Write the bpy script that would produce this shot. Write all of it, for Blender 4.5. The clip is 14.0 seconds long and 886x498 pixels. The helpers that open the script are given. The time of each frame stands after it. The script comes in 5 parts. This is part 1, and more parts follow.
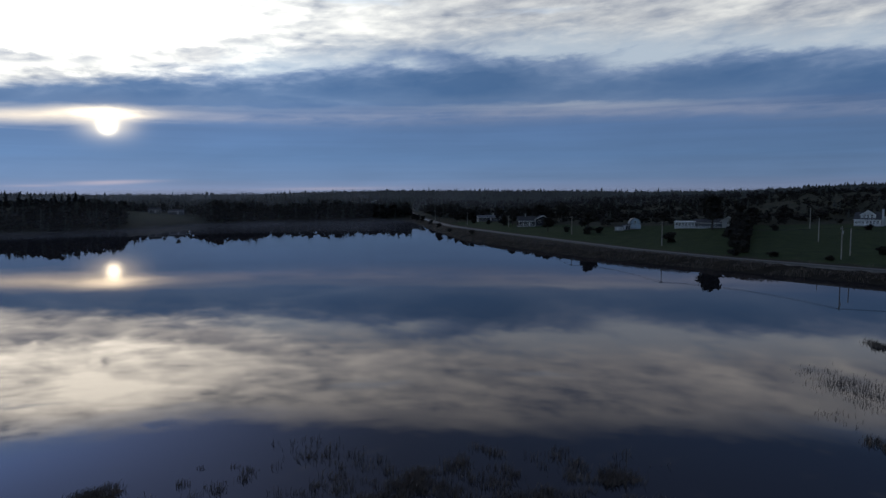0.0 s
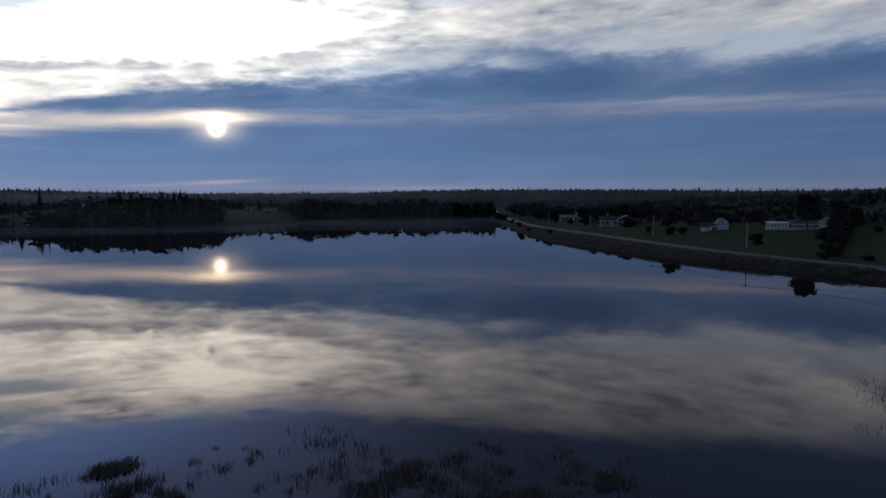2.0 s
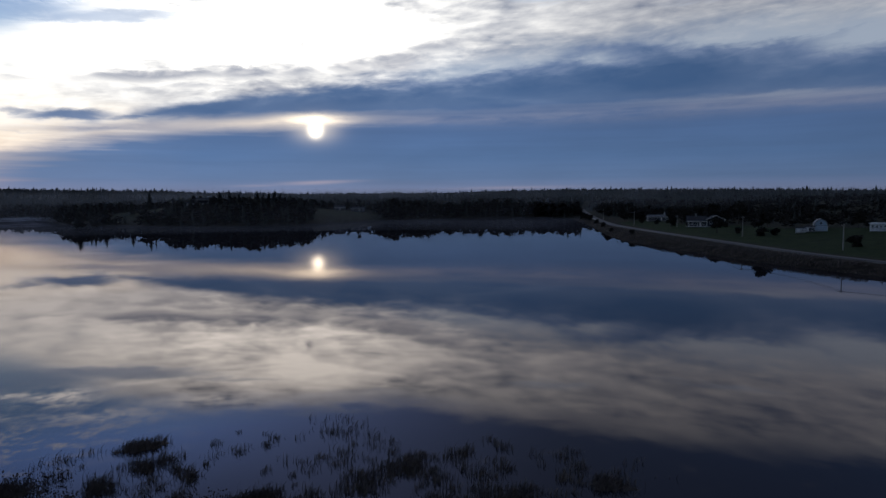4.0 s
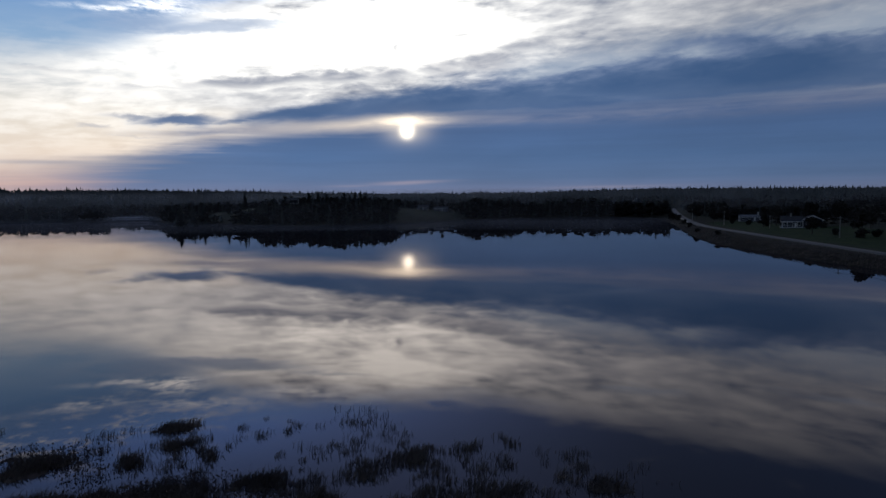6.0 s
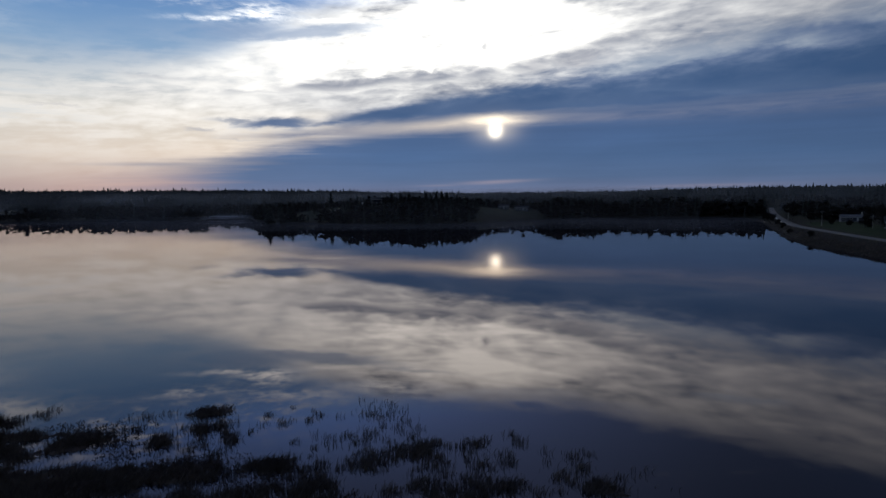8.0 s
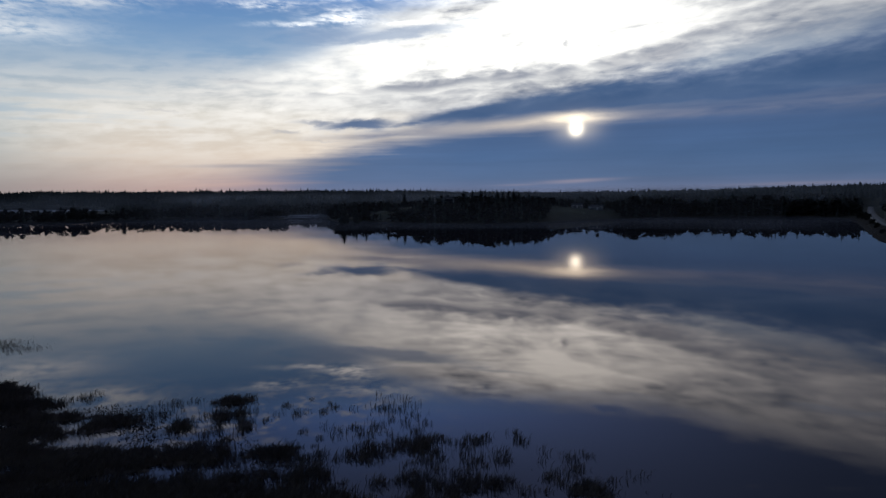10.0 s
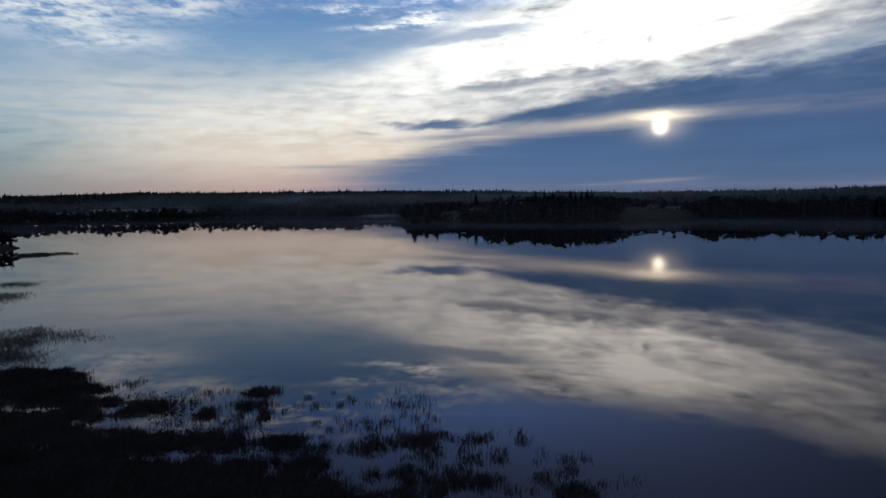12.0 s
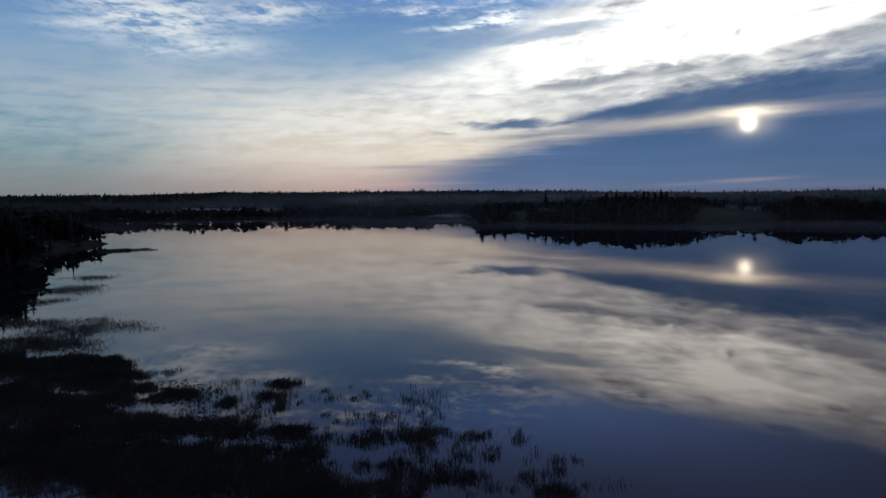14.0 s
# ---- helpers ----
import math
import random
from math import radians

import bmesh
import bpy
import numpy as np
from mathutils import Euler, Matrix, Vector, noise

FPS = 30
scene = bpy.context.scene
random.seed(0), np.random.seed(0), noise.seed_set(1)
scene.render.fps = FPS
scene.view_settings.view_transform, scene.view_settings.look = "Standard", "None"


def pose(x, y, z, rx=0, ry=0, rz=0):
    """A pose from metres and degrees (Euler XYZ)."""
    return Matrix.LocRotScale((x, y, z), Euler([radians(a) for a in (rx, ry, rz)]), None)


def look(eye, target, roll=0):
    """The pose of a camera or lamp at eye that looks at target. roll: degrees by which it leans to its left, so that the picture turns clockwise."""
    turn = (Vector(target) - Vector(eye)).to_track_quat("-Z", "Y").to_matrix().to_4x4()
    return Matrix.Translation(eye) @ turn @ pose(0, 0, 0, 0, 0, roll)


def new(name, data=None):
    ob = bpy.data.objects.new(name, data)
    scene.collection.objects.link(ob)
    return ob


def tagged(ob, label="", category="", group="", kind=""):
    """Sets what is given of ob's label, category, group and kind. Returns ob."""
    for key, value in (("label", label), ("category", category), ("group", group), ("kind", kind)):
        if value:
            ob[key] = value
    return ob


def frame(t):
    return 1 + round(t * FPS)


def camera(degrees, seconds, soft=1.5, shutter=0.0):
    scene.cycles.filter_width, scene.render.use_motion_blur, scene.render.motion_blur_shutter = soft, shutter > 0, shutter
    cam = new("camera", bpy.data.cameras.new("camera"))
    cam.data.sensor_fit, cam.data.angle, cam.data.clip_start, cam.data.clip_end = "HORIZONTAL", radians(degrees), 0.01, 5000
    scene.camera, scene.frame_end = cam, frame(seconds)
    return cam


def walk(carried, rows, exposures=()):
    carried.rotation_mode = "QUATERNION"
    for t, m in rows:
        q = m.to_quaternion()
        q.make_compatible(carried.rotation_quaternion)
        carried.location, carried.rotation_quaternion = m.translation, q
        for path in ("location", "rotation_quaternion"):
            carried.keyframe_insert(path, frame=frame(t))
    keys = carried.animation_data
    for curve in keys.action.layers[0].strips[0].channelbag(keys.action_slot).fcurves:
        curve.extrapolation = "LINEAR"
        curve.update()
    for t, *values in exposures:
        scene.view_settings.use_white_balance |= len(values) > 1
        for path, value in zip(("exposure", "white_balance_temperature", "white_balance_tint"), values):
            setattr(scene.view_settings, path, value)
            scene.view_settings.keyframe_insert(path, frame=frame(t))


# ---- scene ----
cam = camera(68.2, 14.0)
PATH = [
    (0, (-4.708, 1.683, 20.804), (-4.682, 3.676, 20.645), -0.3),
    (0.5, (-2.881, 1.449, 20.77), (-2.922, 3.442, 20.61), -0.3),
    (1, (-1.116, 1.291, 20.729), (-1.226, 3.281, 20.569), -0.3),
    (1.5, (0.615, 1.289, 20.677), (0.436, 3.274, 20.517), -0.3),
    (2, (2.342, 1.369, 20.582), (2.091, 3.346, 20.422), -0.2),
    (2.5, (4.048, 1.461, 20.503), (3.724, 3.428, 20.343), -0.2),
    (3, (5.74, 1.598, 20.466), (5.347, 3.552, 20.306), -0.2),
    (5.5, (13.88, 2.513, 20.401), (13.164, 4.373, 20.242), -0.4),
    (6, (15.488, 2.855, 20.386), (14.707, 4.69, 20.227), -0.4),
    (6.5, (17.075, 3.253, 20.36), (16.234, 5.06, 20.202), -0.4),
    (7, (18.633, 3.7, 20.347), (17.732, 5.478, 20.188), -0.4),
    (7.5, (20.147, 4.23, 20.331), (19.187, 5.978, 20.173), -0.5),
    (8, (21.606, 4.875, 20.312), (20.588, 6.589, 20.153), -0.5),
    (10.5, (28.42, 8.739, 20.101), (27.158, 10.282, 19.944), -0.7),
    (11, (29.739, 9.503, 20.106), (28.431, 11.007, 19.95), -0.7),
    (11.5, (31.053, 10.295, 20.119), (29.701, 11.76, 19.964), -0.7),
    (12, (32.374, 11.127, 20.141), (30.979, 12.552, 19.986), -0.7),
    (12.5, (33.653, 12.034, 20.157), (32.219, 13.42, 20.003), -0.7),
    (13, (34.919, 12.977, 20.143), (33.446, 14.321, 19.991), -0.7),
    (13.5, (36.17, 13.994, 20.118), (34.658, 15.294, 19.965), -0.7),
    (14, (37.355, 15.077, 20.123), (35.806, 16.333, 19.97), -0.6),
]
walk(cam, [(t, look(eye, target, roll)) for t, eye, target, roll in PATH],
     exposures=[(0.0, 0.79, 6900, 6), (0.5, 0.76, 7000, 9), (1.5, 0.62, 6950, 9), (3.0, 0.42, 6750, 10), (5.5, 0.21, 6550, 10), (8.0, 0.03, 6500, 10), (14.0, -0.03, 6450, 7)])

# ---- world: dawn sky with a broken cloud sheet, and the veiled sun ----
SUN_AZ, SUN_EL = -26.1, 5.6


class Nodes:
    """Short writing for node trees: sockets or numbers in, socket out."""

    def __init__(self, tree):
        self.tree = tree

    def node(self, kind):
        return self.tree.nodes.new(kind)

    def plug(self, socket, value):
        if isinstance(value, bpy.types.NodeSocket):
            self.tree.links.new(value, socket)
        elif value is not None:
            socket.default_value = value

    def math(self, op, a, b=None, c=None, clamp=False):
        n = self.node("ShaderNodeMath")
        n.operation, n.use_clamp = op, clamp
        for socket, value in zip(n.inputs, (a, b, c)):
            self.plug(socket, value)
        return n.outputs[0]

    def add(self, a, b):
        return self.math("ADD", a, b)

    def sub(self, a, b):
        return self.math("SUBTRACT", a, b)

    def mul(self, a, b, *more):
        out = self.math("MULTIPLY", a, b)
        for m in more:
            out = self.math("MULTIPLY", out, m)
        return out

    def step(self, x, lo, hi, a=0.0, b=1.0, smooth=True):
        n = self.node("ShaderNodeMapRange")
        n.interpolation_type = "SMOOTHSTEP" if smooth else "LINEAR"
        for socket, value in zip(n.inputs, (x, lo, hi, a, b)):
            self.plug(socket, value)
        return n.outputs[0]

    def bell(self, x, centre, width):
        """1 at the centre, falling off as a Gaussian."""
        d = self.math("DIVIDE", self.sub(x, centre), width)
        return self.math("EXPONENT", self.mul(self.mul(d, d), -1.0))

    def vec(self, x, y, z=0.0):
        n = self.node("ShaderNodeCombineXYZ")
        for socket, value in zip(n.inputs, (x, y, z)):
            self.plug(socket, value)
        return n.outputs[0]

    def noise(self, vector, scale=1.0, detail=4.0, rough=0.5, warp=0.0):
        n = self.node("ShaderNodeTexNoise")
        self.plug(n.inputs["Vector"], vector)
        n.inputs["Scale"].default_value = scale
        n.inputs["Detail"].default_value = detail
        n.inputs["Roughness"].default_value = rough
        n.inputs["Distortion"].default_value = warp
        return n.outputs["Fac"]

    def mix(self, fac, a, b, blend="MIX"):
        n = self.node("ShaderNodeMix")
        n.data_type, n.blend_type = "RGBA", blend
        self.plug(n.inputs[0], fac)
        for socket, value in ((n.inputs[6], a), (n.inputs[7], b)):
            self.plug(socket, (*value, 1.0) if isinstance(value, tuple) else value)
        return n.outputs[2]

    def ramp(self, x, stops):
        """Colour or grey by x, which runs over the stops' own positions."""
        lo, hi = stops[0][0], stops[-1][0]
        n = self.node("ShaderNodeValToRGB")
        self.plug(n.inputs[0], self.step(x, lo, hi, smooth=False))
        els = n.color_ramp.elements
        while len(els) < len(stops):
            els.new(0.5)
        for e, (at, colour) in zip(els, stops):
            e.position = (at - lo) / (hi - lo)
            e.color = (*colour, 1.0) if isinstance(colour, tuple) else (colour, colour, colour, 1.0)
        return n.outputs[0]


def build_sky():
    world = bpy.data.worlds.new("dawn_sky")
    scene.world = world
    world.use_nodes = True
    world.node_tree.nodes.clear()
    k = Nodes(world.node_tree)
    direction = k.node("ShaderNodeTexCoord").outputs["Generated"]
    unit = k.node("ShaderNodeVectorMath")
    unit.operation = "NORMALIZE"
    k.plug(unit.inputs[0], direction)
    xyz = k.node("ShaderNodeSeparateXYZ")
    k.plug(xyz.inputs[0], unit.outputs[0])
    x, y, z = xyz.outputs
    az = k.mul(k.math("ARCTAN2", x, y), 57.29578)
    el = k.mul(k.math("ARCSINE", z), 57.29578)

    # streaky noises: long in azimuth, thin in elevation, leaning up to the right
    lean = k.sub(el, k.mul(az, 0.10))
    level = k.sub(el, k.mul(az, 0.055))
    slow = k.sub(k.noise(k.vec(k.mul(az, 0.055), k.mul(lean, 0.22), 3.1), 1.0, 3.0, 0.55), 0.5)
    soft = k.sub(k.noise(k.vec(k.mul(az, 0.10), k.mul(lean, 0.34), 7.7), 1.0, 4.0, 0.50, 0.2), 0.5)
    fine = k.sub(k.noise(k.vec(k.mul(az, 0.30), k.mul(level, 1.50), 1.3), 1.0, 5.0, 0.58, 0.30), 0.5)
    fluff = k.sub(k.noise(k.vec(k.mul(az, 0.36), k.mul(level, 1.10), 4.4), 1.0, 5.5, 0.55, 0.35), 0.5)
    hooks = k.sub(k.noise(k.vec(k.mul(az, 0.16), k.mul(k.add(el, k.mul(az, 0.20)), 0.95), 9.2), 1.0, 6.0, 0.55, 0.4), 0.5)
    thin = k.sub(k.noise(k.vec(k.mul(az, 0.05), k.mul(el, 1.3), 5.5), 1.0, 4.0, 0.55, 0.3), 0.5)
    ripple = k.sub(k.noise(k.vec(k.mul(k.add(az, el), 0.9), k.mul(el, 2.6), 2.2), 1.0, 5.0, 0.62, 0.8), 0.5)
    azw = k.add(az, k.mul(soft, 5.0))
    elw = k.add(el, k.add(k.mul(fluff, 1.1), k.mul(fine, 0.5)))

    def shapes(rows, az_in=azw, el_in=elw):
        """Soft lens-shaped patches: azimuth, elevation, half width, half height, slope, weight."""
        total = None
        for a0, e0, wide, tall, slope, weight in rows:
            u = k.math("DIVIDE", k.sub(az_in, a0), wide)
            v = k.math("DIVIDE", k.sub(k.sub(el_in, e0), k.mul(k.sub(az_in, a0), slope)), tall)
            one = k.mul(k.math("EXPONENT", k.mul(k.add(k.mul(u, u), k.mul(v, v)), -1.0)), weight)
            total = one if total is None else k.math("MAXIMUM", total, one)
        return total

    def scaled(colour, factor):
        n = k.node("ShaderNodeVectorMath")
        n.operation = "SCALE"
        k.plug(n.inputs[0], colour)
        k.plug(n.inputs["Scale"], factor)
        return n.outputs[0]

    def outline(stops):
        """An elevation that changes with azimuth."""
        return k.mul(k.ramp(az, [(at, up / 30.0) for at, up in stops]), 30.0)

    # clear air between and beyond the clouds
    sky = k.node("ShaderNodeTexSky")
    sky.sky_type, sky.sun_disc = "NISHITA", False
    sky.sun_elevation, sky.sun_rotation = radians(SUN_EL), radians(SUN_AZ)
    clear = k.ramp(k.add(el, k.mul(slow, 1.5)), [(-2.0, (0.29, 0.23, 0.265)), (1.2, (0.43, 0.345, 0.35)), (3.6, (0.72, 0.62, 0.55)), (7.0, (0.72, 0.69, 0.64)),
                        (9.6, (0.42, 0.505, 0.60)), (12.0, (0.225, 0.375, 0.59)), (14.5, (0.130, 0.282, 0.55)), (19.0, (0.098, 0.190, 0.48)), (26.0, (0.130, 0.190, 0.42)), (34.0, (0.13, 0.17, 0.30)), (90.0, (0.070, 0.092, 0.150))])
    teal = k.mul(k.step(k.add(az, k.mul(slow, 14.0)), -62.0, -84.0), k.step(el, 14.0, 6.0))
    clear = k.mix(k.mul(teal, 0.95), clear, k.ramp(el, [(-1.0, (0.19, 0.20, 0.23)), (1.5, (0.20, 0.25, 0.28)), (5.0, (0.135, 0.29, 0.39)), (10.0, (0.13, 0.30, 0.52))]))
    clear = scaled(clear, k.math("ADD", 1.0, k.mul(k.step(el, 15.0, 19.0), k.add(k.step(az, -30.0, -2.0, 0.0, -0.65), k.mul(k.mul(k.bell(az, -42.0, 15.0), 1.1), k.step(el, 25.0, 18.0))))))
    col = k.mix(0.10, clear, scaled(sky.outputs[0], 0.08))
    # cream haze under the high cloud, with long faint bars in it
    haze = k.mul(k.step(k.add(fluff, k.add(fine, k.mul(thin, 0.8))), -0.34, 0.24), k.bell(el, outline([(-90.0, 6.6), (-58.0, 6.8), (-46.0, 8.2), (-36.0, 8.8)]), 3.3), k.step(k.add(az, k.mul(soft, 20.0)), -80.0, -56.0, 0.30, 1.0))
    col = k.mix(k.mul(haze, 0.85), col, k.mix(k.bell(az, -42.0, 11.0), (0.88, 0.85, 0.81), (1.25, 1.17, 1.06)))
    blue = k.mul(k.step(k.add(thin, k.mul(fine, 0.5)), 0.02, 0.26), k.bell(el, 7.0, 2.6), k.step(az, -52.0, -74.0))
    col = k.mix(k.mul(blue, 0.50), col, (0.25, 0.40, 0.54))
    rose = k.mul(k.bell(az, -54.0, 8.0), k.bell(el, 1.0, 1.4))
    col = k.mix(k.mul(rose, 0.38), col, (0.66, 0.42, 0.40))

    # wisps high on the clear side
    comb = k.add(k.mul(ripple, 0.7), k.add(fine, k.mul(fluff, 0.3)))
    wisp = k.mul(shapes([(-74.5, 14.2, 6.0, 2.0, 0.0, 1.0), (-66.0, 15.2, 5.0, 0.9, 0.06, 0.8), (-79.0, 13.4, 3.0, 0.4, 0.1, 0.7), (-71.0, 12.4, 5.0, 0.8, 0.05, 0.8), (-73.0, 17.5, 10.0, 1.6, 0.1, 0.5)]), k.step(comb, -0.26, 0.18))
    col = k.mix(wisp, col, (0.86, 0.88, 0.90))
    wisp = k.mul(shapes([(-45.8, 14.8, 3.0, 0.75, 0.08, 1.0), (-49.5, 14.3, 2.6, 0.22, 0.04, 0.9), (-41.5, 14.6, 4.0, 0.22, 0.06, 0.9), (-44.0, 16.6, 4.0, 0.4, 0.12, 0.6), (-36.0, 16.6, 5.0, 0.5, 0.08, 0.7), (-52.0, 15.6, 3.0, 0.35, 0.05, 0.7)]), k.step(comb, -0.22, 0.20))
    col = k.mix(wisp, col, (1.45, 1.45, 1.42))
    wisp = k.mul(k.bell(az, -54.0, 12.0), k.bell(el, 18.0, 1.8), k.step(k.add(k.mul(ripple, 0.8), k.add(fine, k.mul(fluff, 0.6))), -0.02, 0.30))
    col = k.mix(wisp, col, (0.80, 0.82, 0.88))

    # grey air below the sheet on the cloudy side
    smoke = k.mul(k.step(k.add(az, k.mul(fine, 8.0)), -46.0, -33.0), k.step(k.add(el, k.mul(thin, 1.5)), 8.6, 7.0))
    col = k.mix(k.mul(smoke, 0.92), col, k.mix(k.bell(az, SUN_AZ, 7.0), (0.19, 0.225, 0.32), (0.36, 0.35, 0.38)))

    # upper and lower edge of the cloud sheet
    edge = outline([(-90.0, 4.5), (-52.0, 5.4), (-42.5, 5.9), (-40.0, 7.0), (-35.6, 7.85), (-31.0, 8.5), (-27.0, 8.95), (-24.0, 9.7), (-20.0, 10.3), (-15.0, 11.7), (-7.4, 12.6), (0.7, 13.1), (7.0, 13.4), (12.0, 13.6), (20.0, 13.3), (34.0, 12.2), (90.0, 11.5)])
    base = outline([(-90.0, 5.0), (-46.0, 5.7), (-40.0, 6.05), (-31.0, 6.6), (-26.0, 6.95), (-16.0, 7.0), (-7.4, 7.2), (0.7, 7.4), (12.0, 7.6), (20.0, 7.4), (34.0, 6.8), (90.0, 6.6)])

    # bright veil that the hidden sun lights from behind
    top = outline([(-90.0, 7.0), (-62.0, 8.6), (-55.0, 10.2), (-48.6, 12.3), (-43.0, 14.6), (-36.0, 16.8), (-29.0, 17.3), (-19.0, 17.8), (-8.0, 19.2), (2.0, 20.0), (12.0, 19.8), (23.0, 18.6), (35.0, 17.4), (90.0, 16.5)])
    ragged = k.add(k.mul(slow, 1.5), k.add(k.mul(fluff, 1.2), k.mul(fine, 2.2)))
    foot = k.math("MAXIMUM", k.step(k.sub(el, base), 0.1, 1.6), k.step(az, -36.0, -47.0))
    veil = k.mul(k.step(k.sub(top, k.add(el, ragged)), -1.0, 1.6), k.step(k.add(el, k.mul(fine, 2.0)), 4.4, 8.8), k.step(k.add(az, k.add(k.mul(fluff, 16.0), k.mul(el, 0.8))), -58.0, -34.0))
    veil = k.mul(veil, foot)
    shade = k.add(k.mul(k.bell(az, -29.0, 13.0), 0.58), k.ramp(az, [(-60.0, 0.62), (-42.0, 0.74), (-32.0, 0.50), (-20.0, 0.38), (-8.0, 0.26), (6.0, 0.20), (20.0, 0.20), (40.0, 0.20)]))
    grain = k.step(az, -47.0, -33.0, 0.40, 1.0)
    bright = k.mul(shade, k.add(1.0, k.add(k.mul(k.add(k.mul(fine, 1.7), k.mul(fluff, 1.5)), grain), k.mul(soft, k.mul(grain, 2.2)))))
    bright = k.mul(bright, k.step(k.add(el, k.mul(fluff, 3.0)), 7.5, 12.6, k.step(az, -48.0, -35.0, 0.85, 0.30), 1.0))
    lit = k.mix(k.step(bright, 0.05, 1.5, 0.0, 1.0, False), (0.16, 0.19, 0.27), (1.98, 1.93, 1.78))
    col = k.mix(k.mul(veil, 0.97), col, lit)

    # blue slots where the veil thins out at its upper edge
    slots = shapes([(-41.5, 13.7, 6.5, 0.46, 0.11, 1.1), (-47.5, 13.6, 4.0, 0.7, 0.05, 0.9), (-33.0, 15.0, 5.0, 0.22, 0.07, 0.6), (-22.0, 16.6, 6.0, 0.35, 0.0, 0.5), (-6.0, 16.2, 5.0, 0.45, -0.03, 0.5), (8.0, 15.2, 6.0, 0.4, 0.02, 0.5)], az, k.add(el, k.add(k.mul(fine, 1.2), k.mul(slow, 0.8))))
    col = k.mix(k.mul(k.step(k.add(slots, k.mul(fine, 0.8)), 0.12, 0.95), 0.72), col, (0.27, 0.37, 0.55))

    # grey shreds under the veil, hooked down towards the sheet
    shreds = shapes([(-38.5, 9.6, 6.5, 0.42, 0.085, 1.05), (-31.5, 10.2, 3.8, 0.50, 0.05, 1.05), (-35.0, 9.1, 4.0, 0.22, 0.05, 0.5), (-46.5, 8.8, 4.0, 0.20, 0.05, 0.5), (-53.0, 9.6, 4.0, 0.18, -0.04, 0.45),
                     (-27.2, 10.5, 2.8, 0.8, 0.1, 0.95), (-23.0, 11.0, 2.6, 0.8, 0.1, 0.95), (-19.0, 11.5, 3.4, 0.8, 0.12, 1.05), (-16.5, 12.5, 3.0, 0.6, 0.15, 0.8), (-26.8, 12.6, 0.45, 0.3, 0.5, 0.7), (-29.0, 8.9, 2.6, 0.35, -0.2, 0.8)])
    grey = k.step(k.add(shreds, k.add(k.mul(hooks, 0.8), k.mul(fluff, 0.7))), 0.08, 1.0)
    col = k.mix(k.mul(grey, 0.88), col, k.mix(k.step(fluff, -0.15, 0.2), (0.22, 0.25, 0.33), (0.50, 0.51, 0.55)))
    smudge = shapes([(-51.0, 5.55, 1.6, 0.22, 0.02, 0.8), (-47.5, 4.9, 3.0, 0.14, 0.0, 0.5), (-60.5, 7.1, 3.0, 0.12, 0.0, 0.5), (-57.0, 8.6, 3.5, 0.16, 0.03, 0.45)])
    col = k.mix(k.mul(k.step(k.add(smudge, k.mul(fine, 0.5)), 0.2, 0.8), 0.6), col, (0.42, 0.43, 0.48))

    # blue-grey cloud sheet, a wedge that opens to the right
    loose = k.step(az, -32.0, -12.0, 0.30, 1.0)
    elt = k.add(el, k.mul(loose, k.add(k.mul(slow, 2.2), k.add(k.mul(fine, k.step(az, -14.0, 6.0, 2.2, 1.2)), k.mul(fluff, 2.0)))))
    sheet = k.mul(k.step(k.sub(edge, elt), k.mul(loose, -1.3), k.mul(loose, 1.9)), k.step(k.sub(k.add(el, k.add(k.mul(thin, 0.8), k.mul(fine, 0.8))), base), -0.5, 0.6), k.step(k.add(az, k.mul(fine, 6.0)), -44.0, -38.0))
    tail = k.step(k.add(shapes([(-44.4, 6.3, 3.6, 0.50, 0.03, 1.15), (-47.8, 6.35, 2.6, 0.25, 0.0, 0.7), (-39.5, 6.35, 3.5, 0.35, 0.05, 0.9)]), k.mul(fine, 0.5)), 0.05, 1.05)
    sheet = k.math("MAXIMUM", sheet, tail)
    deep = shapes([(4.0, 9.8, 7.0, 1.6, 0.05, 1.0), (-22.0, 8.3, 10.0, 0.9, 0.09, 1.0), (34.0, 8.2, 6.0, 1.2, 0.06, 1.0), (-35.0, 7.2, 6.0, 0.6, 0.10, 1.0), (-5.0, 9.4, 9.0, 1.3, 0.03, 0.7), (23.0, 9.6, 7.0, 1.2, 0.0, 0.6)])
    pale = shapes([(17.5, 10.9, 5.0, 1.0, 0.05, 1.0), (-2.0, 11.2, 4.0, 0.6, -0.08, 0.6), (-12.0, 10.9, 5.0, 0.8, 0.1, 0.7), (12.0, 12.2, 8.0, 0.8, 0.0, 0.7), (29.0, 11.4, 6.0, 0.8, 0.0, 0.7), (-8.5, 8.0, 5.0, 0.4, -0.1, 0.4)])
    fringe = k.mul(k.step(k.sub(edge, elt), 3.6, 0.0), k.step(az, -26.0, -14.0, 0.2, 0.85))
    mood = k.add(k.sub(k.add(fringe, k.mul(pale, 0.75)), k.mul(deep, 0.55)), k.add(0.40, k.add(k.mul(soft, 1.0), k.add(k.mul(fluff, 0.45), k.mul(slow, 0.5)))))
    tone = k.ramp(mood, [(-0.1, (0.043, 0.097, 0.218)), (0.35, (0.070, 0.128, 0.256)), (0.75, (0.130, 0.190, 0.325)), (1.3, (0.31, 0.375, 0.48))])
    col = k.mix(k.mul(sheet, 0.97), col, tone)

